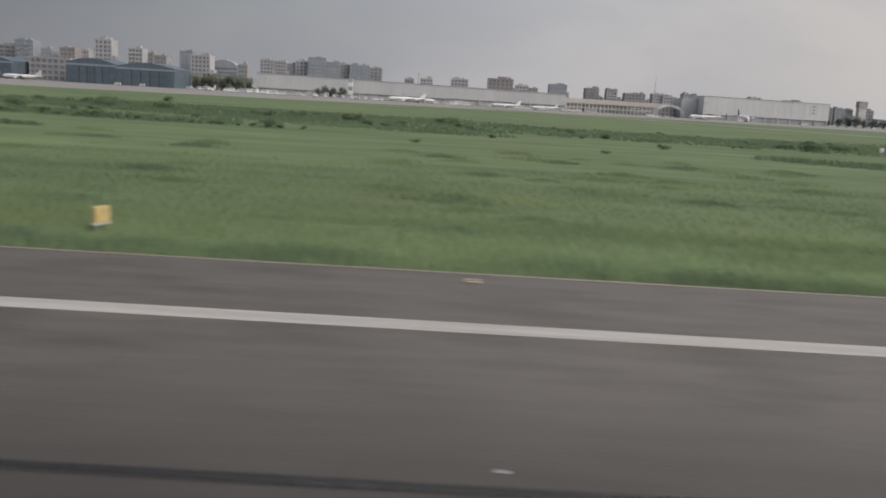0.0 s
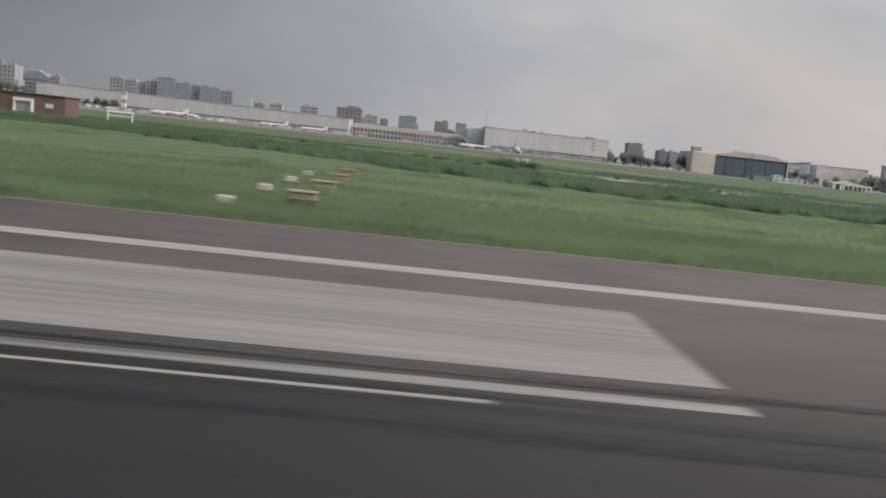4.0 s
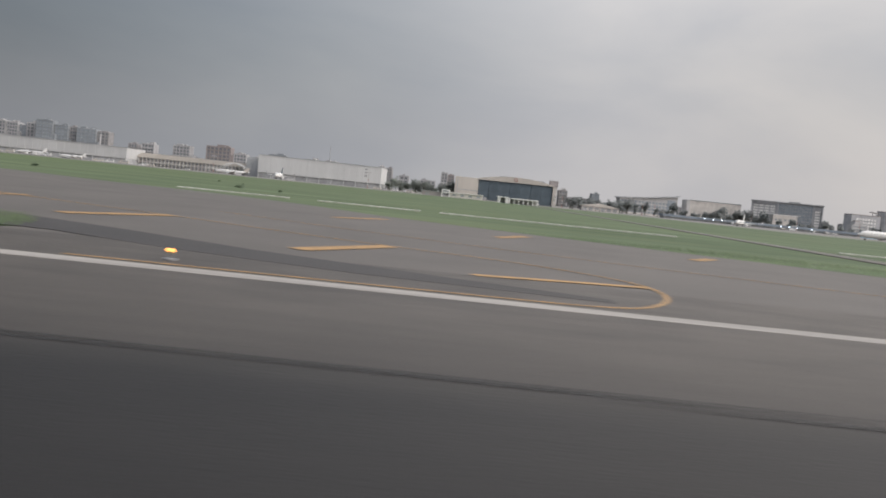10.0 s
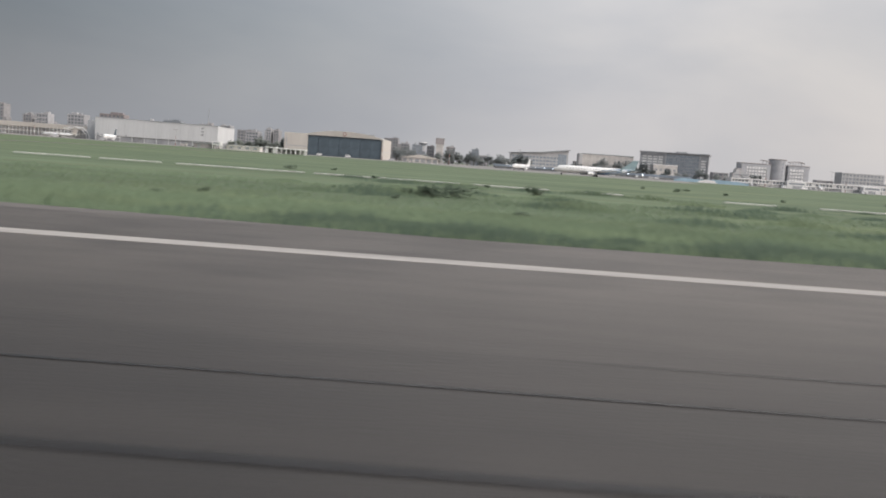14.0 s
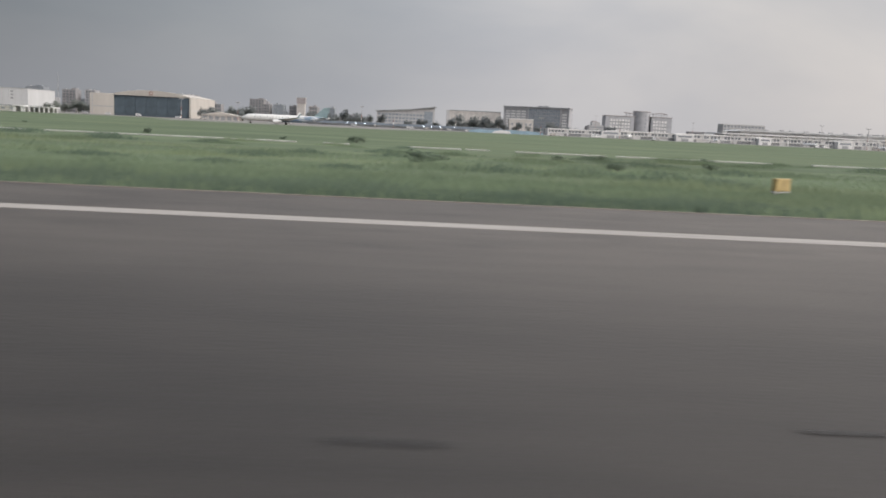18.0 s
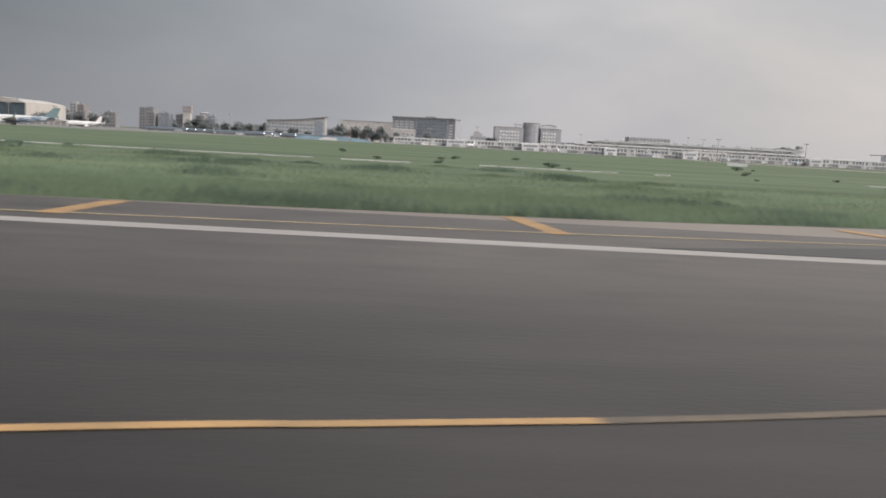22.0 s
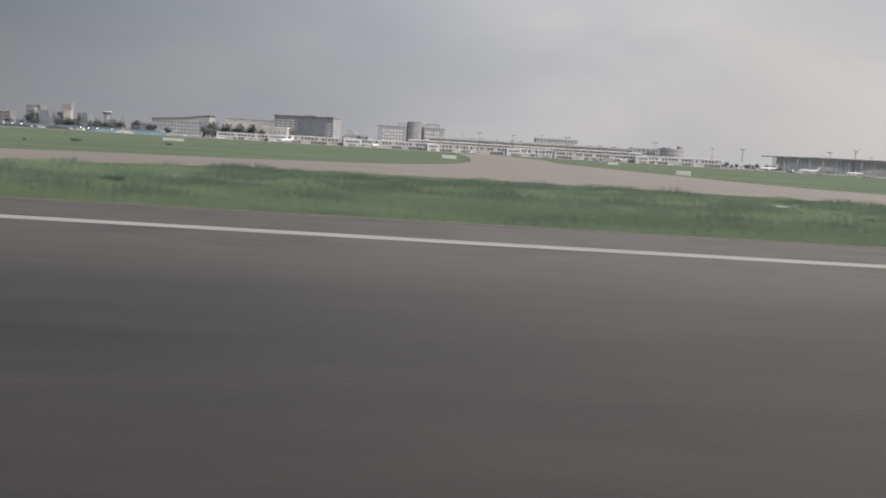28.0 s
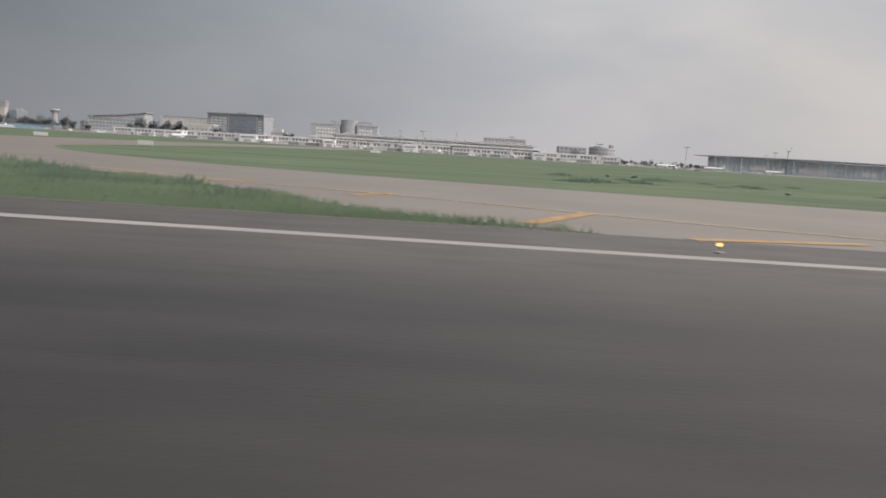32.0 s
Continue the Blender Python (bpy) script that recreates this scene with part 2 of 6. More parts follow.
def grass_surface(name, low, high, dry, thin=False):
    m = material(name, high, 0.95, scale=0.035, second=low, stretch=(0.45, 1.6, 1), bump=0.3, fine=22)
    nodes, links = m.node_tree.nodes, m.node_tree.links
    bsdf = nodes["Principled BSDF"]
    c = nodes.new("ShaderNodeNewGeometry")
    mp = nodes.new("ShaderNodeMapping")
    mp.inputs["Scale"].default_value = (0.03, 0.16, 1)
    links.new(c.outputs["Position"], mp.inputs["Vector"])
    n = nodes.new("ShaderNodeTexNoise")
    n.inputs["Scale"].default_value, n.inputs["Detail"].default_value = 1.0, 6
    links.new(mp.outputs["Vector"], n.inputs["Vector"])
    r = nodes.new("ShaderNodeMapRange")
    r.inputs["From Min"].default_value, r.inputs["From Max"].default_value = 0.5, 0.72
    links.new(n.outputs["Fac"], r.inputs["Value"])
    mix = nodes.new("ShaderNodeMix")
    mix.data_type = "RGBA"
    mix.inputs["B"].default_value = (*dry, 1)
    links.new(r.outputs["Result"], mix.inputs["Factor"])
    links.new(bsdf.inputs["Base Color"].links[0].from_socket, mix.inputs["A"])
    island = nodes.new("ShaderNodeMapRange")
    island.inputs["To Min"].default_value, island.inputs["To Max"].default_value = 0.95, 1.05
    links.new(c.outputs["Random Per Island"], island.inputs["Value"])
    # long mown and trodden streaks
    lie = nodes.new("ShaderNodeMapping")
    lie.inputs["Scale"].default_value = (0.05, 0.20, 1)
    links.new(c.outputs["Position"], lie.inputs["Vector"])
    mown = nodes.new("ShaderNodeTexNoise")
    mown.inputs["Scale"].default_value, mown.inputs["Detail"].default_value = 1.0, 7
    links.new(lie.outputs["Vector"], mown.inputs["Vector"])
    tone = nodes.new("ShaderNodeMapRange")
    tone.inputs["From Min"].default_value, tone.inputs["From Max"].default_value = 0.3, 0.7
    tone.inputs["To Min"].default_value, tone.inputs["To Max"].default_value = 0.83, 1.16
    links.new(mown.outputs["Fac"], tone.inputs["Value"])
    value = nodes.new("ShaderNodeMath")
    value.operation = "MULTIPLY"
    links.new(island.outputs["Result"], value.inputs[0])
    links.new(tone.outputs["Result"], value.inputs[1])
    hsv = nodes.new("ShaderNodeHueSaturation")
    links.new(value.outputs[0], hsv.inputs["Value"])
    links.new(mix.outputs["Result"], hsv.inputs["Color"])
    # yellower at low x: the thinner haze there is put into the colour
    place = nodes.new("ShaderNodeSeparateXYZ")
    links.new(c.outputs["Position"], place.inputs[0])
    along = nodes.new("ShaderNodeMapRange")
    along.inputs["From Min"].default_value, along.inputs["From Max"].default_value = 400.0, 60.0
    along.inputs["To Max"].default_value = 0.75
    links.new(place.outputs["X"], along.inputs["Value"])
    clear_tint = nodes.new("ShaderNodeMix")
    clear_tint.data_type, clear_tint.blend_type = "RGBA", "MULTIPLY"
    clear_tint.inputs["B"].default_value = (0.89, 0.93, 0.68, 1)
    links.new(along.outputs["Result"], clear_tint.inputs["Factor"])
    links.new(hsv.outputs["Color"], clear_tint.inputs["A"])
    hue = clear_tint.outputs["Result"]
    links.new(hue, bsdf.inputs["Base Color"])
    bsdf.inputs["Specular IOR Level"].default_value = 0.15
    if thin:
        # light passes through the thin leaves
        lit = nodes.new("ShaderNodeBsdfTranslucent")
        links.new(hue, lit.inputs["Color"])
        blend = nodes.new("ShaderNodeMixShader")
        blend.inputs["Fac"].default_value = 0.5
        links.new(bsdf.outputs[0], blend.inputs[1])
        links.new(lit.outputs[0], blend.inputs[2])
        links.new(blend.outputs[0], nodes["Material Output"].inputs["Surface"])
    return m


def rubber_film():
    """Thin black tyre rubber, worn through in places so that the asphalt shows."""
    m = material("tyre_rubber_film", (0.020, 0.0185, 0.018), 0.6, scale=0.6, vary=0.2)
    nodes, links = m.node_tree.nodes, m.node_tree.links
    c, mp, n = nodes.new("ShaderNodeNewGeometry"), nodes.new("ShaderNodeMapping"), nodes.new("ShaderNodeTexNoise")
    mp.inputs["Scale"].default_value = (0.10, 3.2, 1)
    links.new(c.outputs["Position"], mp.inputs["Vector"])
    links.new(mp.outputs["Vector"], n.inputs["Vector"])
    n.inputs["Scale"].default_value, n.inputs["Detail"].default_value = 1.0, 4
    r = nodes.new("ShaderNodeMapRange")
    r.inputs["From Min"].default_value, r.inputs["From Max"].default_value = 0.30, 0.66
    r.inputs["To Min"].default_value, r.inputs["To Max"].default_value = 0.08, 0.80
    links.new(n.outputs["Fac"], r.inputs["Value"])
    bare, blend = nodes.new("ShaderNodeBsdfTransparent"), nodes.new("ShaderNodeMixShader")
    # the film thins out towards its edges and ends
    across = nodes.new("ShaderNodeTexCoord")
    sides = nodes.new("ShaderNodeSeparateXYZ")
    links.new(across.outputs["Generated"], sides.inputs[0])
    fac = r.outputs["Result"]
    for axis, core in (("X", 0.35), ("Y", 0.10)):
        off = nodes.new("ShaderNodeMath")
        off.operation = "SUBTRACT"
        links.new(sides.outputs[axis], off.inputs[0])
        off.inputs[1].default_value = 0.5
        far = nodes.new("ShaderNodeMath")
        far.operation = "ABSOLUTE"
        links.new(off.outputs[0], far.inputs[0])
        thin = nodes.new("ShaderNodeMapRange")
        thin.interpolation_type = "SMOOTHSTEP"
        thin.inputs["From Min"].default_value, thin.inputs["From Max"].default_value = 0.5, core
        links.new(far.outputs[0], thin.inputs["Value"])
        both_sides = nodes.new("ShaderNodeMath")
        both_sides.operation = "MULTIPLY"
        links.new(fac, both_sides.inputs[0])
        links.new(thin.outputs["Result"], both_sides.inputs[1])
        fac = both_sides.outputs[0]
    links.new(fac, blend.inputs["Fac"])
    links.new(bare.outputs[0], blend.inputs[1])
    links.new(nodes["Principled BSDF"].outputs[0], blend.inputs[2])
    links.new(blend.outputs[0], nodes["Material Output"].inputs["Surface"])
    return m


ASPHALT = runway_surface()
RUBBER_FILM = rubber_film()
TAXI_ASPHALT = material("taxiway_asphalt", (0.130, 0.116, 0.103), 0.70, scale=0.18, vary=0.2, bump=0.2, fine=50)
CONCRETE = material("taxiway_concrete", (0.205, 0.169, 0.137), 0.58, scale=0.12, vary=0.16, bump=0.15, fine=40)
APRON = material("apron_concrete", (0.225, 0.21, 0.195), 0.9, scale=0.05, vary=0.18, bump=0.1, fine=30)
DARK_TAR = material("fresh_dark_asphalt", (0.052, 0.047, 0.044), 0.7, scale=0.4, vary=0.2, bump=0.2, fine=40)
PIT = material("yellowed_concrete_cover", (0.40, 0.35, 0.25), 0.85, scale=3, vary=0.25)
DIRT = material("bare_earth", (0.30, 0.26, 0.205), 0.95, scale=0.5, vary=0.3, bump=0.4)
WHITE_PAINT = material("worn_white_road_paint", (0.34, 0.316, 0.288), 0.75, scale=1.2, second=(0.262, 0.243, 0.222), stretch=(0.15, 2.2, 1), bump=0.1, fine=14)
SMEARED_PAINT = material("rubber_smeared_white_paint", (0.36, 0.345, 0.325), 0.75, scale=0.9, second=(0.17, 0.163, 0.158), stretch=(0.05, 2.6, 1), bump=0.1, fine=3)
DULL_PAINT = material("grimy_white_road_paint", (0.285, 0.27, 0.25), 0.75, scale=0.8, second=(0.20, 0.19, 0.178), stretch=(0.06, 1.6, 1), bump=0.1, fine=4)
DRAIN = material("weathered_drain_concrete", (0.58, 0.56, 0.53), 0.85, scale=1.2, vary=0.25)
YELLOW_PAINT = material("faded_yellow_road_paint", (0.44, 0.265, 0.11), 0.75, scale=1.5, second=(0.28, 0.18, 0.09), bump=0.1)
PALE_YELLOW = material("pale_yellow_road_paint", (0.50, 0.40, 0.23), 0.75, scale=1.5, second=(0.38, 0.30, 0.18), bump=0.1)
FAINT_YELLOW = material("worn_faint_yellow_paint", (0.22, 0.165, 0.10), 0.75, scale=1.2, second=(0.09, 0.075, 0.06), bump=0.1)
TURF = grass_surface("turf", (0.088, 0.116, 0.070), (0.120, 0.153, 0.092), (0.146, 0.173, 0.098))
# foliage tones below are raised to stand for haze and offset self-shadow
BLADES = grass_surface("grass_blades", (0.162, 0.210, 0.134), (0.220, 0.278, 0.178), (0.260, 0.310, 0.182), thin=True)
WEED = grass_surface("weed_leaves", (0.128, 0.172, 0.126), (0.156, 0.206, 0.148), (0.168, 0.214, 0.148), thin=True)
BUSH = grass_surface("bush_leaves", (0.165, 0.208, 0.156), (0.198, 0.246, 0.178), (0.208, 0.254, 0.178), thin=True)
# tree leaves lifted furthest: distance haze put into their colour
LEAF = grass_surface("haze_paled_tree_leaves", (0.285, 0.305, 0.300), (0.315, 0.335, 0.325), (0.32, 0.335, 0.325), thin=True)
BARK = material("bark", (0.115, 0.105, 0.090), 0.9, scale=4, vary=0.35, bump=0.4)
CREAM = material("cream_cladding", (0.55, 0.51, 0.46), 0.7, scale=0.12, vary=0.10, stretch=(1, 1, 0.2))
PALE_SHEET = material("pale_grey_cladding", (0.56, 0.56, 0.555), 0.65, scale=0.10, vary=0.10, stretch=(1, 1, 0.15))
GREY_SHEET = material("grey_roof_sheet", (0.40, 0.41, 0.42), 0.6, scale=0.1, vary=0.15)
DARK_SHEET = material("slate_blue_hangar_sheet", (0.095, 0.125, 0.150), 0.6, scale=0.2, vary=0.25)
DOOR_DARK = material("dark_hangar_opening", (0.075, 0.09, 0.115), 0.7, scale=0.15, vary=0.2)
# grey for dark walls, and for the shade of openings on solid slabs
SHADOW_WALL = material("grey_wall_and_shade_tone", (0.40, 0.405, 0.41), 0.85, scale=0.2, vary=0.3)
WHITE_WALL = material("white_rendered_wall", (0.80, 0.785, 0.765), 0.85, scale=0.15, vary=0.12, bump=0.05)
STAINED_WALL = material("stained_white_plaster", (0.60, 0.565, 0.53), 0.85, scale=0.15, vary=0.25, bump=0.05)
HOTEL_GREY = material("weathered_grey_concrete", (0.44, 0.44, 0.455), 0.85, scale=0.15, vary=0.2)
# grey and brown wall tones raised, with the haze over far facades included
GREY_WALL = material("grey_rendered_wall", (0.52, 0.51, 0.505), 0.85, scale=0.15, vary=0.2)
BROWN_WALL = material("haze_paled_brown_brick", (0.42, 0.38, 0.375), 0.85, scale=0.15, vary=0.2)
BRICK = material("red_brick", (0.205, 0.128, 0.126), 0.9, scale=1.5, vary=0.3, bump=0.2)
MORTAR = material("mortar", (0.215, 0.148, 0.146), 0.95, scale=2.0, vary=0.2)
# city walls greyed in their base colour to stand for distance haze
CITY_WHITE = material("haze_greyed_white_plaster", (0.40, 0.395, 0.40), 0.85, scale=0.15, vary=0.2)
CITY_PALE = material("haze_greyed_pale_plaster", (0.32, 0.31, 0.31), 0.85, scale=0.15, vary=0.25)
CITY_GREY = material("grey_city_cladding", (0.28, 0.30, 0.32), 0.7, scale=0.15, vary=0.2)
CITY_BROWN = material("brown_city_brick", (0.30, 0.265, 0.26), 0.85, scale=0.15, vary=0.2)
CITY_GLASS = material("grey_city_glass", (0.21, 0.225, 0.245), 0.16, scale=0.5, vary=0.35)
# glass bases raised to carry haze and reflected sky in the colour
GLASS = material("haze_paled_window_glass", (0.36, 0.38, 0.40), 0.14, scale=0.5, vary=0.35)
BLUE_GLASS = material("haze_paled_blue_glass", (0.33, 0.365, 0.40), 0.14, scale=0.3, vary=0.3)
HALL_GLASS = material("haze_paled_hall_glass", (0.44, 0.49, 0.53), 0.16, scale=0.06, vary=0.25)
METAL = material("galvanised_steel", (0.42, 0.42, 0.42), 0.45, 0.6, scale=2, vary=0.2)
RED_METAL = material("red_painted_steel", (0.36, 0.19, 0.16), 0.5, scale=2, vary=0.2)
WHITE_METAL = material("white_painted_steel", (0.74, 0.73, 0.71), 0.4, scale=1, vary=0.08)
YELLOW_METAL = material("yellow_painted_steel", (0.66, 0.42, 0.07), 0.5, scale=1.5, vary=0.15)
FADED_SIGN = material("faded_yellow_sign_paint", (0.52, 0.38, 0.17), 0.6, scale=2.5, vary=0.3)
BLUE_METAL = material("blue_painted_steel", (0.20, 0.28, 0.38), 0.5, scale=0.5, vary=0.2)
TEAL = material("teal_painted_tail", (0.27, 0.36, 0.38), 0.5, scale=0.5, vary=0.25)
PALE_BLUE = material("pale_blue_sheet", (0.31, 0.44, 0.52), 0.6, scale=0.2, vary=0.2)
# navy lightened in its base colour for distance haze
NAVY = material("haze_paled_navy_sheet", (0.24, 0.28, 0.325), 0.55, scale=0.15, vary=0.25)
RUBBER = material("tyre_rubber", (0.03, 0.03, 0.03), 0.85, scale=4, vary=0.2)
LAMP = glowing("lit_edge_lens", (1.0, 0.42, 0.09), 3.6)
LAMP_COOL = glowing("lit_floodlight", (0.85, 0.93, 1.0), 3.0)
LENS = material("unlit_lens", (0.30, 0.29, 0.28), 0.25, scale=4, vary=0.1)


# ---- building blocks ----
def thing(name, at, label, category, group="", turn=0.0):
    ob = new(name)
    ob.empty_display_size = 0.5
    ob.location = at
    ob.rotation_euler = (0, 0, radians(turn))
    return tagged(ob, label, category, group)


def mesh_of(name, bm, mat):
    me = bpy.data.meshes.new(name)
    bmesh.ops.recalc_face_normals(bm, faces=bm.faces)
    bm.to_mesh(me)
    bm.free()
    me.materials.append(mat)
    return me


def part(name, bm, mat, parent, label=""):
    ob = new(name, mesh_of(name, bm, mat) if isinstance(bm, bmesh.types.BMesh) else bm)
    ob.parent = parent
    return tagged(ob, label)


def piece(name, me, parent, at, turn=None, size=None):
    ob = new(name, me)
    ob.parent = parent
    ob.location = at
    if turn:
        ob.rotation_euler = turn
    if size:
        ob.scale = size
    return ob


def box(x0, x1, y0, y1, z0, z1, bm=None, bevel=0.0):
    bm = bm or bmesh.new()
    vs = [bm.verts.new((x, y, z)) for z in (z0, z1) for x, y in ((x0, y0), (x1, y0), (x1, y1), (x0, y1))]
    fs = [bm.faces.new([vs[k] for k in f]) for f in ((3, 2, 1, 0), (4, 5, 6, 7), (0, 1, 5, 4), (1, 2, 6, 5), (2, 3, 7, 6), (3, 0, 4, 7))]
    if bevel:
        bmesh.ops.bevel(bm, geom=list({e for f in fs for e in f.edges}), offset=bevel, segments=1, affect="EDGES")
    return bm


def tube(a, b, r0, r1=None, sides=8, bm=None):
    bm = bm or bmesh.new()
    a, b, r1 = Vector(a), Vector(b), r0 if r1 is None else r1
    q = (b - a).to_track_quat("Z", "Y")
    rings = []
    for p, r in ((a, r0), (b, r1)):
        rings.append([bm.verts.new(p + q @ Vector((r * math.cos(k * math.tau / sides), r * math.sin(k * math.tau / sides), 0))) for k in range(sides)])
    for k in range(sides):
        bm.faces.new((rings[0][k], rings[0][(k + 1) % sides], rings[1][(k + 1) % sides], rings[1][k]))
    bm.faces.new(rings[0][::-1])
    bm.faces.new(rings[1])
    return bm


def slab(points, top, thick, bm=None):
    """A level plate with the given outline."""
    bm = bm or bmesh.new()
    low = [bm.verts.new((x, y, top - thick)) for x, y in points]
    up = [bm.verts.new((x, y, top)) for x, y in points]
    bm.faces.new(up)
    bm.faces.new(low[::-1])
    n = len(points)
    for k in range(n):
        bm.faces.new((low[k], low[(k + 1) % n], up[(k + 1) % n], up[k]))
    return bm


def profile(points, y0, y1, bm=None):
    """A body with the outline (x, z), drawn out from y0 to y1."""
    bm = bm or bmesh.new()
    a = [bm.verts.new((x, y0, z)) for x, z in points]
    b = [bm.verts.new((x, y1, z)) for x, z in points]
    bm.faces.new(a)
    bm.faces.new(b[::-1])
    n = len(points)
    for k in range(n):
        bm.faces.new((a[k], b[k], b[(k + 1) % n], a[(k + 1) % n]))
    return bm


def strip(points, width, top, bm=None):
    """A painted line of that width along the points (x, y)."""
    bm = bm or bmesh.new()
    pts = [Vector((x, y)) for x, y in points]
    left, right = [], []
    for k, p in enumerate(pts):
        d = (pts[min(k + 1, len(pts) - 1)] - pts[max(k - 1, 0)]).normalized()
        n = Vector((-d.y, d.x)) * width / 2
        left.append(p + n)
        right.append(p - n)
    return slab([tuple(p) for p in left] + [tuple(p) for p in right[::-1]], top, 0.004, bm)


def structure(name, bm, mat, label):
    ob = new(name, mesh_of(name, bm, mat))
    return tagged(ob, label, name.split("_")[0], kind="structure")


def smooth_curve(points, steps=6):
    out = []
    p = [Vector(q) for q in points]
    for k in range(len(p) - 1):
        a, b, c, d = p[max(k - 1, 0)], p[k], p[k + 1], p[min(k + 2, len(p) - 1)]
        for s in range(steps):
            u = s / steps
            q = 0.5 * ((2 * b) + (c - a) * u + (2 * a - 5 * b + 4 * c - d) * u * u + (3 * b - a - 3 * c + d) * u ** 3)
            out.append((q.x, q.y))
    out.append(tuple(p[-1]))
    return out


# ---- ground ----
ground = bmesh.new()
GX = [-4500, -1500, -600, *range(-300, 1301, 100), 1700, 2500, 4500]
GY = [-4500, -1500, -400, -41, 5, 40, 100, 200, 400, 800, 1500, 4500]
grid = [[ground.verts.new((x, y, -0.09)) for x in GX] for y in GY]
for j in range(len(GY) - 1):
    for i in range(len(GX) - 1):
        ground.faces.new((grid[j][i], grid[j][i + 1], grid[j + 1][i + 1], grid[j + 1][i]))
structure("ground", ground, TURF, "flat green airfield turf reaching the horizon")

EDGE = 5.2
structure("runway", slab([(-700, -41), (1900, -41), (1900, EDGE), (-700, EDGE)], 0.0, 0.12), ASPHALT, "worn dark asphalt runway with tyre rubber streaks")

TAXI_FAR = [(-24, 500), (70, 340), (140, 215), (175, 152), (200, 115), (218, 86), (240, 79), (256, 78), (270, 73), (283, 65), (294, 61), (304, 54), (313, 44), (325, 36), (341, 27), (350, 21.5), (358, 20.5), (370, 17.8), (381, 15.2), (391, 11.6), (405, 9.9), (415, 8.8), (424, 7.4), (440, 6.6), (455, 5.0)]
TAXI_NEAR = [(302, 3.0), (306, 6.0), (304, 10), (299, 13.2), (292, 17.3), (283, 22.5), (270, 29), (254, 34), (236, 38.5), (222, 45), (210, 57), (196, 80), (181, 108), (150, 160), (105, 240), (45, 340), (-50, 500)]
TAXI_OUTLINE = smooth_curve(TAXI_FAR) + [(455, 3.0)] + smooth_curve(TAXI_NEAR)
structure("taxiway_asphalt", slab(TAXI_OUTLINE, -0.012, 0.1), TAXI_ASPHALT, "grey asphalt taxiway branching off the runway")
ROAD_OUTLINE = [(348, 20), (350.6, 26), (351.2, 40), (351.5, 492), (354.4, 492), (354.2, 40), (355.2, 27), (360, 19)]
structure("service_road", slab(ROAD_OUTLINE, -0.02, 0.08), TAXI_ASPHALT, "narrow straight asphalt service road across the grass")
CONC_FAR = [(655, 5.0), (674, 5.4), (689, 7.0), (698, 9.0), (716, 11.7), (728, 14.6), (742, 18), (759, 24), (775, 32), (790, 47), (803, 60), (818, 71), (834, 92), (842, 130), (846, 190), (850, 330), (852, 590)]
CONC_BACK = [(886, 590), (882, 330), (873, 230), (877, 150), (879, 115), (882, 90), (888, 75), (896, 63), (905, 56), (914, 50), (926, 45), (944, 40.5), (967, 36), (1000, 26), (1030, 14), (1050, 5)]
CONC_NEAR = [(937, 3.0), (937, 5.4), (930, 9), (918, 22), (903, 31), (880, 39), (860, 44), (837, 46), (820, 40), (812, 33), (805, 23), (796, 13), (786, 5.4), (785, 3.0)]
CONC_OUTLINE = [(655, 3.0)] + smooth_curve(CONC_FAR) + smooth_curve(CONC_BACK) + [(1050, 3.0)] + smooth_curve(CONC_NEAR)
structure("taxiway_concrete", slab(CONC_OUTLINE, -0.008, 0.1), CONCRETE, "pale brown concrete taxiway curving off the runway")
structure("concrete_shoulder", slab([(701, 0.45), (701, 5.6), (785, 5.6), (785, 0.45)], 0.003, 0.02), CONCRETE, "pale brown concrete runway shoulder")
APRON_OUTLINE = [(-1500, 235), (-400, 252), (-200, 300), (-60, 400), (60, 475), (300, 487), (425, 470), (455, 343), (552, 343), (590, 520), (700, 562), (1500, 575), (2300, 575), (2300, 1400), (-1500, 1400)]
structure("apron", slab(APRON_OUTLINE, -0.03, 0.1), APRON, "broad pale concrete apron before the terminals")


def verge(points, top, width):
    """Turf sloping up to the edge of the paving, so that no bare slab side shows."""
    bm = bmesh.new()
    n = len(points)
    turn = 1 if sum(points[k - 1][0] * points[k][1] - points[k][0] * points[k - 1][1] for k in range(n)) > 0 else -1
    rows = []
    for k in range(n):
        (xa, ya), (xb, yb) = points[k - 1], points[(k + 1) % n]
        run = math.hypot(xb - xa, yb - ya) or 1.0
        ox, oy = turn * (yb - ya) / run, -turn * (xb - xa) / run
        x, y = points[k]
        rows.append((bm.verts.new((x - ox * 0.05, y - oy * 0.05, top)), bm.verts.new((x + ox * width, y + oy * width, -0.094))))
    for a, b in zip(rows, rows[1:] + rows[:1]):
        bm.faces.new((a[0], a[1], b[1], b[0]))
    structure("verge", bm, TURF, "low grassed bank along the edge of the paving")


verge(TAXI_OUTLINE, -0.010, 0.9)
verge(CONC_OUTLINE, -0.006, 0.9)
verge(APRON_OUTLINE, -0.028, 2.0)
PATCH_OUTLINE = smooth_curve([(117, 104), (126, 108), (136, 101), (146, 91), (151, 81), (142, 73), (136, 79), (127, 92), (117, 104)])
structure("bare_patch", slab(PATCH_OUTLINE, -0.05, 0.05), DIRT, "patch of bare pale earth in the grass")
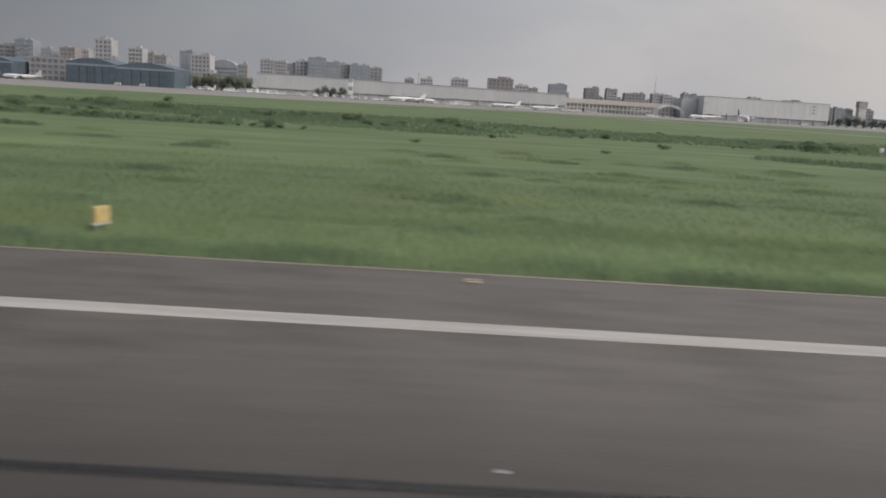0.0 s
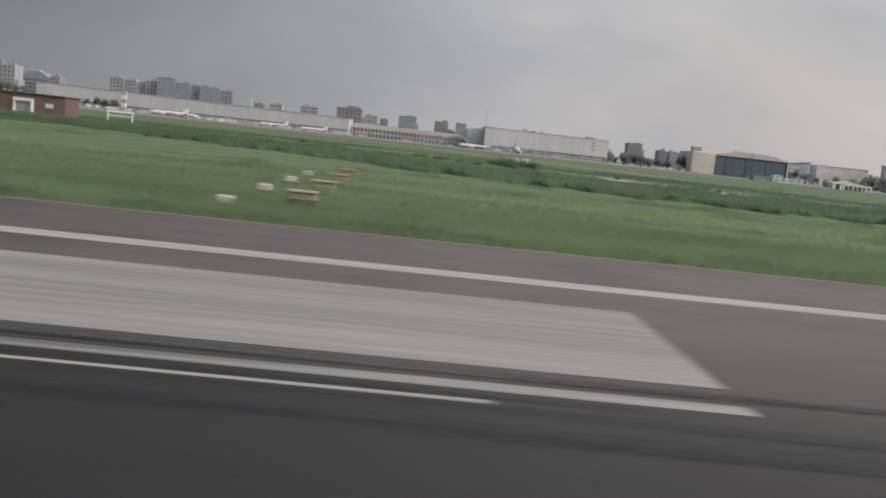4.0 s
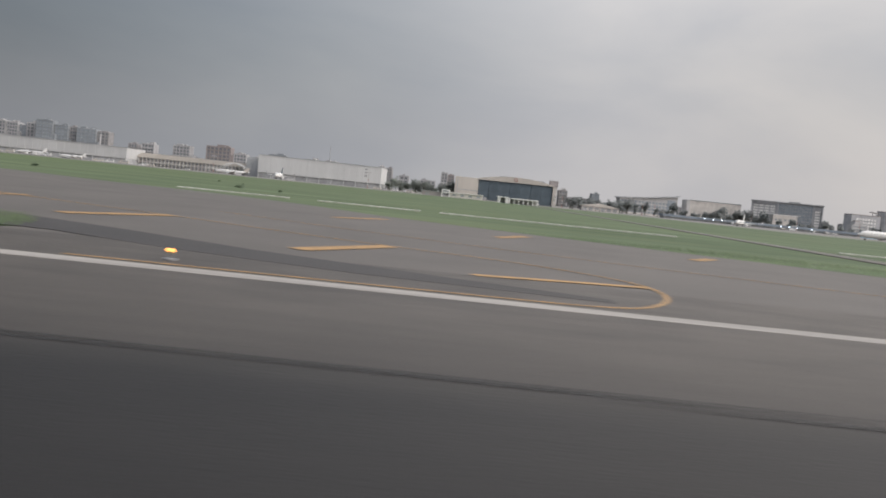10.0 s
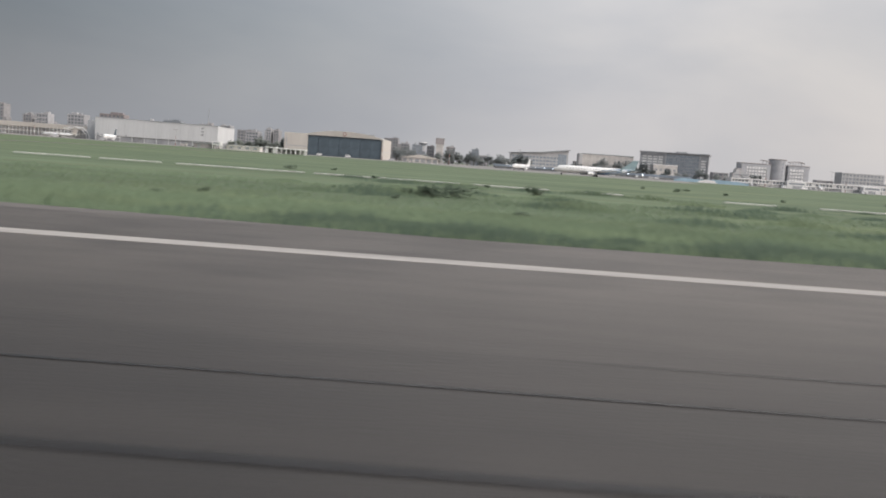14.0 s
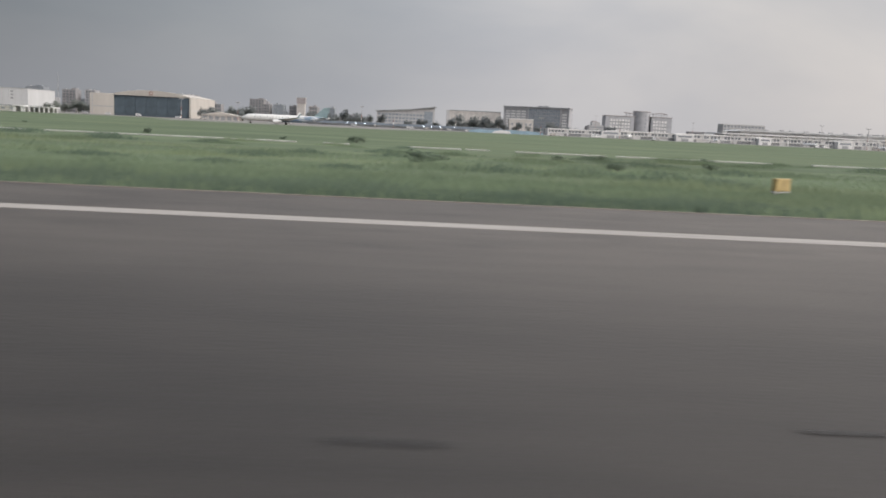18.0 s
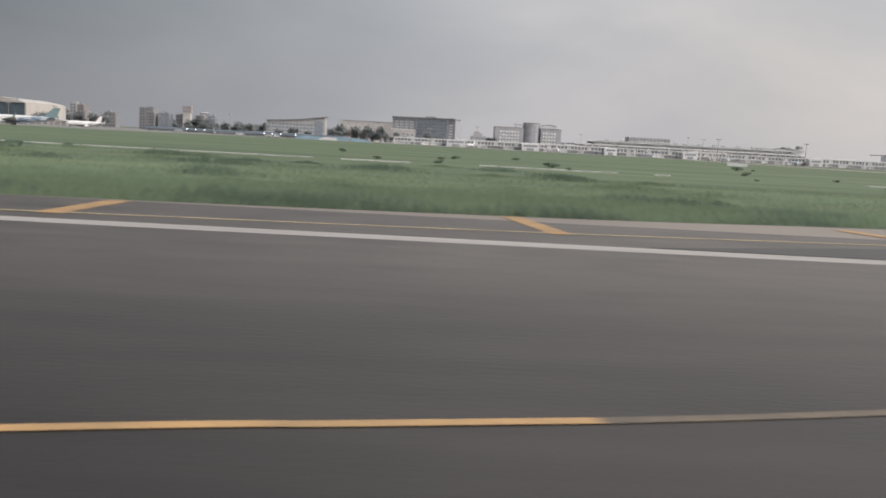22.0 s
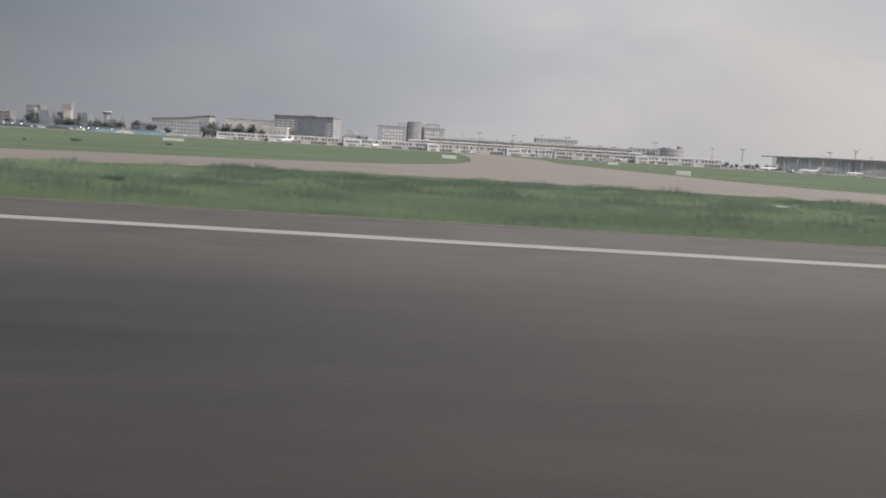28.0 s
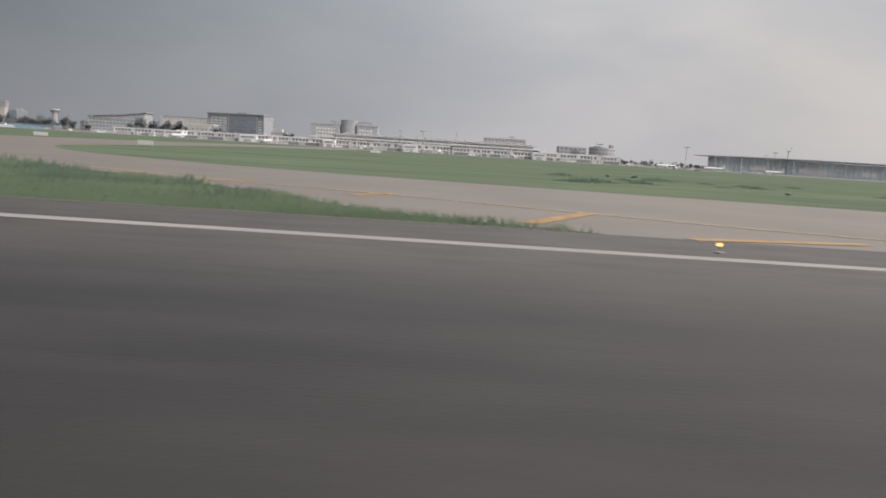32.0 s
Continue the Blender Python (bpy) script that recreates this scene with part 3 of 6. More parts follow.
# pale kerb line along the runway shoulder
for a, b in ((-700, 300), (470, 652), (788, 936), (1052, 1900)):
    structure("shoulder_edge", slab([(a, EDGE - 0.02), (b, EDGE - 0.02), (b, EDGE + 0.16), (a, EDGE + 0.16)], 0.012, 0.1), CONCRETE, "pale concrete edging strip along the runway shoulder")


# ---- painted markings ----
def marking(name, bm, mat, label):
    return tagged(new(name, mesh_of(name, bm, mat)), label, "road marking", kind="structure")


marking("side_stripe", slab([(-700, -0.37), (1900, -0.37), (1900, 0.37), (-700, 0.37)], 0.005, 0.004), WHITE_PAINT, "continuous white painted runway side stripe")
marking("side_stripe", slab([(-700, -35.44), (1900, -35.44), (1900, -34.56), (-700, -34.56)], 0.005, 0.004), WHITE_PAINT, "continuous white painted runway side stripe")
for x0, x1, bars, mat in ((-0.1, 14.9, ((-1.7, -3.4), (-4.3, -5.9), (-6.8, -8.15)), WHITE_PAINT), (195.5, 210.5, ((-4.5, -6.15), (-6.85, -8.35)), SMEARED_PAINT),
                          (292.2, 307.0, ((-6.7, -8.0),), SMEARED_PAINT), (390.4, 404.9, ((-6.68, -7.98),), SMEARED_PAINT), (65.4, 101.0, ((-2.36, -6.95),), DULL_PAINT)):
    for a, b in bars:
        for c, d in ((a, b), (-35 - a, -35 - b)):
            marking("touchdown_bar", slab([(x0, c), (x1, c), (x1, d), (x0, d)], 0.005, 0.004), mat, "broad white painted touchdown bar smeared with rubber")
# what the tyre rubber has left of the inner edge of the aiming block
for a, b, x0, x1 in ((-7.22, -7.40, 65.4, 101.0), (-7.64, -7.97, 65.4, 101.0), (-8.30, -8.42, 67.0, 98.0)):
    for c, d in ((a, b), (-35 - a, -35 - b)):
        marking("touchdown_bar", slab([(x0, c), (78, c + 0.03), (90, c - 0.02), (x1, c), (x1, d), (86, d + 0.05), (74, d - 0.02), (x0, d)], 0.005, 0.004), DULL_PAINT, "white paint streak left between tyre rubber marks")
for k in range(-14, 40):
    marking("centre_dash", slab([(k * 32.5, -17.75), (k * 32.5 + 19.5, -17.75), (k * 32.5 + 19.5, -17.25), (k * 32.5, -17.25)], 0.005, 0.004), WHITE_PAINT, "white painted runway centre line dash")

marking("taxi_line", strip(smooth_curve([(708, -15), (717.6, -11.9), (724.4, -9.4), (727, -7.6), (729.6, -6.1), (733.5, -4.2), (740, -0.9), (748, 3.0), (760, 9)]), 0.07, 0.009), FAINT_YELLOW, "faint worn yellow taxi guide line")
marking("taxi_line", strip(smooth_curve([(660, -15.5), (672, -13.2), (681.8, -11.24), (683.8, -10.9), (685.6, -10.6)]), 0.12, 0.011), YELLOW_PAINT, "thin yellow painted taxi guide line")
marking("taxi_line", strip(smooth_curve([(685.6, -10.6), (687.9, -10.1), (692, -9.0)]), 0.12, 0.009), FAINT_YELLOW, "yellow taxi guide line worn almost to grey")
# tyre marks left by landing aircraft, some long and straight, some short and doubled
film_rng = random.Random(17)
TYRE_MARKS = [(-38, -7, -7.25, 0.22), (-40, 5, -7.8, 0.26), (-20.5, -15.8, -6.75, 0.07), (-15.6, -6, -5.9, 0.06), (140, 186, -8.05, 0.30), (150, 178, -7.0, 0.12), (168, 226, -7.66, 0.21), (264.4, 267.6, -4.4, 0.05), (264.4, 267.0, -4.75, 0.05),
              (240, 292, -8.05, 0.20), (266, 284, -7.75, 0.10), (338, 372, -8.85, 0.16), (340, 380, -9.15, 0.12), (336, 376, -10.35, 0.22), (426, 449, -7.28, 0.13), (429, 446, -8.4, 0.15), (640, 662, -10.2, 0.16), (658.4, 660.4, -10.55, 0.22), (648, 659, -7.85, 0.12)]
for k in range(70):
    x0 = film_rng.uniform(-90, 470)
    TYRE_MARKS.append((x0, x0 + film_rng.uniform(14, 60), -7.0 - abs(film_rng.gauss(0, 2.1)), film_rng.uniform(0.08, 0.34)))
def film(points, level):
    """A film of rubber with no thickness to speak of, lying on the asphalt."""
    bm = bmesh.new()
    bm.faces.new([bm.verts.new((x, y, level)) for x, y in points])
    return bm


for x0, x1, y, w in TYRE_MARKS:
    w *= 1.5 if x1 < 420 else 1.2
    marking("tyre_mark", film([(x0, y - w / 2), (x1, y - w / 2), (x1, y + w / 2), (x0, y + w / 2)], 0.009 + film_rng.uniform(0, 0.003)), RUBBER_FILM, "black tyre rubber mark along the runway")
for x, y, a, b in ((883.8, -13.3, 0.7, 0.2), (885.3, -12.3, 0.45, 0.17), (883.9, -12.35, 0.3, 0.11), (574.4, -11.5, 0.45, 0.11), (577.4, -11.0, 0.4, 0.08), (657.9, -11.35, 0.65, 0.2), (657.1, -11.45, 0.5, 0.15), (655.5, -9.05, 1.1, 0.15), (661.4, -6.5, 0.65, 0.1), (657.5, -6.6, 0.8, 0.1), (710.5, -6.9, 1.2, 0.13)):
    marking("oil_stain", film([(x + a * math.cos(k * math.tau / 14) * film_rng.uniform(0.8, 1.1), y + b * math.sin(k * math.tau / 14) * film_rng.uniform(0.8, 1.1)) for k in range(14)], 0.0085), RUBBER_FILM, "dark oil stain on the asphalt")
# yellow taxi lines and the bars across the shoulders
for pts, w in (([(306, 26), (321, 17.5), (344.7, 9.0), (351.3, 6.2), (357, 3.7), (364.2, 1.3), (371, -1.05), (380, -3.74), (387, -5.55), (391, -6.6), (403, -10), (412, -12.8), (425, -15.5)], 0.10),
               ([(692, -9.0), (696.2, -8.05), (702.6, -6.35), (707.9, -5.15), (712.2, -4.1), (718.5, -1.9), (728, 1.2), (743.5, 5.4), (748, 7.1), (755.3, 9.85), (759.6, 11.3), (766, 14), (790, 30), (812, 52), (830, 80), (850, 150)], 0.13)):
    marking("taxi_line", strip(smooth_curve(pts), w, 0.011), PALE_YELLOW if pts[0][0] > 600 else YELLOW_PAINT, "thin yellow painted taxi guide line")
for pts in ([(255, 41), (270, 35.6), (290, 26.5), (300, 21.3), (306, 18.4), (311.6, 15.3), (316, 13.1), (319.2, 11.8), (321.9, 10.0), (323.6, 7.6), (323.8, 4.9), (323.0, 2.3), (321.6, 1.0), (318, 0.75), (310, 0.72)],
            [(350, 16.6), (355, 15.1), (362.4, 12.9), (370.2, 11.1), (378, 9.2), (385.2, 7.2), (390, 6.1), (397, 4.6), (411, 2.5), (421, 1.3), (428, 0.75), (440, 0.72)]):
    marking("taxi_edge_line", strip(smooth_curve(pts), 0.12, 0.011), YELLOW_PAINT, "yellow painted taxiway edge line")
for pts in ([(640, 0.72), (656, 0.75), (670, 1.15), (676.8, 1.6), (687.3, 2.5), (697.7, 4.0), (710, 6.05), (718.6, 7.75), (725.2, 9.4), (739, 12.85), (749.1, 16.4), (756.4, 19.7), (775, 28)],
            [(783, 11), (790, 13.6), (797, 17), (806, 24), (815, 36), (826, 46), (842, 53), (865, 50), (885, 45), (905, 34), (920, 24.2), (927, 21.4), (937.3, 15.6), (943.6, 12.0), (950, 9.5), (962, 4.5), (970, 1.0)]):
    marking("taxi_edge_line", strip(smooth_curve(pts), 0.36 if pts[0][0] > 780 else 0.13, 0.011), PALE_YELLOW, "pale yellow painted taxiway edge line")
for x, y0, y1 in ((645.9, 1.0, 4.6), (656.1, 1.0, 4.7), (666.4, 1.1, 4.9)):
    marking("shoulder_bar", slab([(x - 0.36, y0), (x + 0.36, y0), (x + 0.36, y1), (x - 0.36, y1)], 0.012, 0.004), YELLOW_PAINT, "broad yellow painted bar across the shoulder")
for a, b in (((303.8, 13.4), (306.2, 18.5)), ((313.6, 7.8), (315.9, 13.0)), ((310.8, 32.8), (313.4, 38.0)), ((320.4, 28.3), (322.3, 33.0)), ((330.0, 24.9), (331.8, 28.0)), ((340.0, 21.2), (341.0, 23.4)), ((350.0, 16.5), (351.7, 21.2)), ((359.8, 14.4), (361.6, 18.9)), ((370.2, 11.2), (371.4, 15.6)), ((380.0, 8.5), (381.3, 13.3)), ((390.5, 5.95), (391.3, 10.5)), ((400.6, 4.1), (401.5, 9.0)), ((410.3, 2.8), (411.2, 7.6)), ((421.1, 1.2), (421.5, 6.2)), ((431.2, 0.9), (431.5, 5.0)),
             ((277.2, 30.8), (278.9, 35.2)), ((286.2, 24.6), (287.8, 28.4)), ((295.9, 19.4), (297.4, 23.4))):
    marking("shoulder_bar", strip([a, b], 0.72, 0.012), YELLOW_PAINT, "broad yellow painted bar across the shoulder")
for a, b in (((786.4, 14.2), (789.5, 7.9)), ((794.6, 19.2), (797.0, 15.2)), ((803.0, 25.4), (805.2, 20.8)), ((919.2, 22.6), (921.6, 25.2)), ((927.9, 17.4), (929.4, 21.4)), ((934.9, 7.6), (938.3, 15.0)), ((939.8, 5.3), (946.3, 7.4))):
    marking("shoulder_bar", strip([a, b], 0.72, 0.012), YELLOW_PAINT, "broad yellow painted bar across the shoulder")
for a, b in (((676.8, 5.1), (676.6, 1.35)), ((686.8, 6.36), (687.5, 2.3)), ((696.5, 7.6), (697.6, 3.9)), ((707.6, 9.5), (708.35, 5.8)), ((717.05, 11.3), (718.3, 7.65)), ((728.5, 14.0), (729.3, 10.7)), ((737.9, 16.3), (739.3, 12.9)), ((747.2, 19.9), (748.9, 16.3)), ((756.3, 23.6), (758.5, 20.2))):
    # bars beyond x 712 are paler, with the glare over them put into the colour
    marking("shoulder_bar", strip([a, b], 0.56, 0.012), PALE_YELLOW if a[0] > 712 else YELLOW_PAINT, "broad yellow painted bar across the shoulder")
marking("service_line", strip([(355.3, 21.5), (354.6, 39), (353.7, 70), (353.2, 110), (353.0, 180)], 0.14, 0.004), WHITE_PAINT, "thin white painted centre line of the service road")
marking("shoulder_bar", strip([(318.8, 5.3), (321.4, 6.1), (323.7, 6.7)], 0.42, 0.013), YELLOW_PAINT, "broad yellow painted bar across the shoulder")
marking("tar_patch", slab([(302.5, 6.2), (307, 6.1), (311, 4.2), (316, 2.7), (322, 1.9), (322, 2.6), (318, 4.0), (312.7, 6.2), (308, 8.8), (302.5, 11.3)], 0.006, 0.004), DARK_TAR, "dark resurfaced asphalt strip along the taxiway mouth")
marking("tar_patch", slab([(754.5, 7.5), (755.5, 7.2), (757.8, 12.7), (756.8, 13.2)], 0.010, 0.004), TAXI_ASPHALT, "dark square tar patch on the concrete")
marking("tar_patch", slab([(753.0, 10.8), (755.75, 10.5), (756.0, 11.1), (753.1, 11.5)], 0.0095, 0.004), TAXI_ASPHALT, "dark tar repair strip on the concrete")
marking("tar_patch", slab([(756.2, 8.8), (759.4, 9.2), (759.5, 9.8), (756.5, 9.5)], 0.0095, 0.004), TAXI_ASPHALT, "dark tar repair strip on the concrete")
marking("tar_patch", slab([(689, 0.5), (699.2, 0.5), (706, 3.6), (700, 4.6)], 0.008, 0.004), DARK_TAR, "dark asphalt wedge beside the concrete")


# ---- runway lights ----
def edge_light(lit):
    root = thing("runway_edge_light", (0, 0, 0), "lit amber runway edge light on a short stem" if lit else "unlit runway edge light on a short stem", "runway light", "edge lights")
    part("base_plate", tube((0, 0, 0), (0, 0, 0.03), 0.14, sides=12), METAL, root)
    part("stem", tube((0, 0, 0.03), (0, 0, 0.17), 0.02, sides=8), METAL, root)
    part("collar", tube((0, 0, 0.15), (0, 0, 0.185), 0.05, 0.06, sides=12), YELLOW_METAL, root)
    bm = tube((0, 0, 0.185), (0, 0, 0.225), 0.055, 0.06, sides=12)
    tube((0, 0, 0.225), (0, 0, 0.255), 0.06, 0.03, sides=12, bm=bm)
    part("lens", bm, LAMP if lit else LENS, root, "glowing amber lens" if lit else "clear glass lens")
    return root


lit_light, dull_light = edge_light(True), edge_light(False)
lit_light.location, dull_light.location = (0, 1.6, 0.004), (-39, 1.6, 0.004)
for n in (1, 2, 3, 4, 6, 7, 8, 14, 15, 16, 17):
    copy_thing(lit_light, pose(39 * n, 1.6, 0.004))
for n in range(5):
    copy_thing(lit_light, pose(822.5 + 39 * n, 1.6, 0.004))
for x in (-117, -78, 195, 472, 508, 780.0):
    copy_thing(dull_light, pose(x, 1.6, 0.004))
flush = thing("touchdown_light", (0, 0, 0), "pale flush touchdown zone light set in the asphalt", "runway light", "touchdown lights")
part("rim", tube((0, 0, 0), (0, 0, 0.008), 0.06, 0.05, sides=12), METAL, flush)
part("lens", tube((0, 0, 0.008), (0, 0, 0.016), 0.042, 0.03, sides=10), LENS, flush)
flush.location = (-54.5, -6.5, 0.003)
for k in range(-3, 21):
    for y in (-6.5, -7.68, -8.85, -10.05):
        if (k, y) != (-3, -6.5) and not (0 <= k * 19.5 <= 15 or 65 < k * 19.5 < 101 or 195 <= k * 19.5 < 211):
            lamp = copy_thing(flush, pose(k * 19.5 + {-3: 4.0, -2: 2.3, -1: 0.9, 1: 0.35, 2: 0.1, 3: -0.3, 20: 0.65}.get(k, 0.1), y - (0.1 if k < 2 else 0.4 if k < 13 else 0.0), 0.003))
            if k < 5 and y > -8:
                # pale strip imitates the streak of light drawn out from the lamp
                part("sealed_slot", box(-0.6, 0.8, -0.007, 0.007, -0.004, 0.002), DULL_PAINT, lamp, "thin pale strip drawn as the lamp's streak of light")
pad = thing("cable_pit_cover", (0, 0, 0), "cream concrete cable pit cover beside the runway", "pit cover", "pit covers")
part("cover", box(-0.19, 0.19, -0.22, 0.22, 0, 0.03, bevel=0.01), PIT, pad)
part("lid", box(-0.12, 0.12, -0.13, 0.13, 0.03, 0.045), CONCRETE, pad)
pad.location = (-54.5, 4.4, 0.0)
for x in (-36.8, -18.7, 19.4, 58.4, 175.4, 195, 803.5):
    copy_thing(pad, pose(x, 4.4, 0.0))
# two of the pits have further covers beside them
for x in (-36.8, 19.4):
    copy_thing(pad, pose(x - 0.52, 4.3, 0.0))
    copy_thing(pad, pose(x + 0.46, 4.46, 0.0))


# ---- buildings ----
def block(x0, x1, y, deep, h, floors, bays, wall, glass, label, ground_z=0.0, crown=True, name="apartment_block", group="city blocks"):
    """A city block: a recessed core, a frame of floor bands and piers, panes between them and a roof house."""
    w = x1 - x0
    root = thing(name, ((x0 + x1) / 2, y, ground_z), label, "building", group)
    part("wall", box(-w / 2, w / 2, 0.45, deep, 0, h - 0.3), wall, root)
    fh, bw = h / floors, w / bays
    band = mesh_of("floor_band", box(-w / 2 - 0.15, w / 2 + 0.15, 0, 0.5, -0.22 * fh, 0.16 * fh), wall)
    for k in range(1, floors):
        piece("floor_band", band, root, (0, 0, k * fh))
    part("top_band", box(-w / 2 - 0.15, w / 2 + 0.15, 0, 0.5, h - 0.22 * fh, h), wall, root)
    pier_mesh = mesh_of("pier", box(-0.16 * bw, 0.16 * bw, 0.06, 0.48, 0, h - 0.05), wall)
    r = random.Random(int(x0 * 13 + y))
    style = r.choice((0, 0, 1, 2)) if crown else 0
    for k in range(bays + 1):
        # ribbon-windowed and half-open fronts leave out some of the piers
        if 0 < k < bays and (style == 1 or (style == 2 and k % 2)):
            continue
        piece("pier", pier_mesh, root, (-w / 2 + min(max(k * bw, 0.16 * bw), w - 0.16 * bw), 0, 0))
    pane = mesh_of("pane", box(-0.34 * bw, 0.34 * bw, 0, 0.04, -0.32 * fh, 0.32 * fh), glass)
    for k in range(floors):
        for i in range(bays):
            piece("pane", pane, root, (-w / 2 + (i + 0.5) * bw, 0.38, (k + 0.47) * fh))
    bm = box(-w / 2, w / 2, 0.1, 0.35, h, h + 0.7)
    box(-w / 2, -w / 2 + 0.3, 0.35, deep, h - 0.3, h + 0.7, bm)
    box(w / 2 - 0.3, w / 2, 0.35, deep, h - 0.3, h + 0.7, bm)
    part("parapet", bm, wall, root)
    if crown:
        a = r.uniform(-0.42, 0.1) * w
        part("roof_house", box(a, a + w * r.uniform(0.2, 0.38), deep * 0.25, deep * 0.7, h - 0.3, h + r.uniform(1.8, 3.6), bevel=0.1), wall, root)
        if style != 1:
            a = r.uniform(0.1, 0.3) * w
            part("stair_head", box(a, a + w * 0.14, deep * 0.1, deep * 0.5, h - 0.3, h + r.uniform(1.5, 2.6), bevel=0.08), wall, root)
        a = r.uniform(-0.36, 0.36) * w
        part("water_tank", tube((a, deep * 0.15, h - 0.3), (a, deep * 0.15, h + r.uniform(1.2, 2.0)), 0.8, sides=10), GREY_WALL, root, "grey roof water tank")
        if style == 2:
            bal = mesh_of("balcony", box(-0.42 * bw, 0.42 * bw, -1.0, 0, -0.30 * fh, 0.02 * fh), wall)
            for k in range(1, floors):
                for i in range(0, bays, 2):
                    piece("balcony", bal, root, (-w / 2 + (i + 0.5) * bw, 0, k * fh))
        if style == 0 and w > 11:
            # a lower wing steps down beside the main block
            part("side_wing", box(w / 2 + 0.02, w / 2 + 3.2, 1.0, deep * 0.8, 0, h * r.uniform(0.55, 0.85)), wall, root)
    return root


W, G, B, D = CITY_WHITE, CITY_GREY, CITY_BROWN, CITY_PALE
NAMES = {W: "white rendered city apartment block with dark windows", D: "haze-greyed off-white city apartment block", G: "grey city office block with dark glass", B: "brown brick city block with square windows"}


def district(*rows):
    for x0, x1, y, h, floors, bays, wall in rows:
        block(x0, x1, y, 16, h, floors, bays, wall, BLUE_GLASS if wall is G else CITY_GLASS, NAMES[wall])


# behind the blue hangars
district((-470, -441, 760, 28, 8, 5, D), (-438.3, -421.9, 750, 33, 9, 4, G), (-421.4, -413, 765, 27, 8, 3, G), (-404.1, -390, 762, 29, 8, 4, B),
         (-391.6, -384.3, 778, 28, 8, 3, W), (-384, -368, 790, 39, 10, 4, W), (-348.7, -335.7, 780, 32.5, 9, 4, W), (-337.5, -330.4, 795, 30, 8, 2, D),
         (-321.8, -310.5, 770, 27, 7, 4, D), (-305.2, -293.1, 792, 33, 9, 3, G), (-288.4, -270.5, 770, 29.5, 8, 5, W), (-252.2, -243.3, 800, 24, 6, 3, D))
# the tall row behind the cargo hall
district((-283.2, -266.5, 1040, 38, 9, 4, W), (-265.5, -251.4, 1041, 37, 9, 4, W), (-250.9, -240.5, 1045, 34.5, 9, 3, G), (-239.8, -225.3, 1041, 38.5, 9, 3, W),
         (-222.9, -201.7, 1030, 43, 10, 5, G), (-201.2, -184.6, 1036, 39, 9, 4, G), (-184.3, -173.9, 1040, 38, 9, 3, D), (-172.5, -148.4, 1034, 37.5, 9, 5, G),
         (-148.0, -133.5, 1038, 35.5, 9, 3, D), (-104.8, -93.8, 1030, 24.5, 6, 3, D))
# scattered roofs behind the old terminal
district((-86, -70.3, 1025, 26, 6, 4, W), (-48.5, -27.2, 1030, 28, 7, 5, W), (-3.6, 26.9, 1020, 31, 7, 6, B), (30.5, 46.1, 1022, 24.5, 6, 4, W),
         (48.9, 58.6, 1035, 22.5, 6, 3, D), (72, 93.5, 1030, 28.5, 7, 5, G), (116.5, 133, 1030, 26.5, 8, 4, D), (143, 155.6, 1032, 27, 8, 3, W),
         (165, 190, 1030, 23, 6, 6, D), (194, 209, 960, 20.5, 6, 4, W))
# towards the cream hangar and beyond
district((199, 215.5, 1030, 24, 6, 4, W), (217.4, 223.6, 960, 25, 8, 2, W), (226, 232.5, 960, 24, 8, 2, D), (290, 297.5, 950, 24.5, 7, 2, W),
         (298, 305, 952, 23, 7, 2, B), (351, 368, 1000, 25, 8, 5, D), (375, 384.6, 950, 19, 6, 3, D), (388, 400, 952, 18.5, 6, 3, G),
         (404.5, 413, 962, 18, 5, 3, D), (427, 437, 962, 18.5, 5, 3, D), (456, 464, 900, 17, 5, 2, G))
dome = thing("domed_block", (-277.5, 800, 0), "grey city block with a curved dark glass top", "building")
part("wall", profile([(0, 0), (25, 0), (25, 21), (22, 24.8), (17, 27.4), (9, 28), (3, 26), (0, 21.5)], 0, 16), CITY_GREY, dome)
for k in range(5):
    part("glass_band", box(0.8, 24.2, -0.12, 0.05, 4.2 + 3.6 * k, 6.2 + 3.6 * k), CITY_GLASS, dome)
part("roof_frame", box(5, 15, 3, 9, 27.4, 29.0), GREY_WALL, dome)
stack = thing("chimney", (-83.2, 900, 0), "slim grey chimney above the cargo hall roof", "chimney")
part("shaft", tube((0, 0, 0), (0, 0, 29), 0.9, 0.6, sides=10), GREY_WALL, stack)
part("cap", tube((0, 0, 28.4), (0, 0, 29.2), 0.8, sides=10), SHADOW_WALL, stack)
# low roofs between the taller blocks
rng = random.Random(4)
x = -120.0
while x < 300:
    w, h = rng.uniform(12, 22), rng.uniform(14, 19)
    block(x, x + w, 1060 + rng.uniform(-8, 8), 14, h, 4, max(2, int(w / 4.5)), rng.choice((D, W, G)), CITY_GLASS, "low hazy city building far behind the apron", crown=rng.random() < 0.5, group="far low blocks")
    x += w + rng.uniform(6, 30)
x = 395.0
while x < 900:
    w, h = rng.uniform(14, 24), rng.uniform(9, 14)
    block(x, x + w, 1075 + rng.uniform(-8, 8), 14, h, 3, max(2, int(w / 5)), rng.choice((D, W, G)), CITY_GLASS, "low hazy city building far behind the apron", crown=False, group="far low blocks")
    x += w + rng.uniform(15, 45)

# water tower beyond the cream hangar
root = thing("water_tower", (419.5, 953, 0), "brown brick tower block with a wider dark top", "tower")
part("shaft", box(-4.2, 4.2, 0, 7, 0, 21.5), STAINED_WALL, root)
part("top", box(-4.9, 4.9, -0.6, 7.6, 21.5, 28), BROWN_WALL, root, "dark brown tower top")
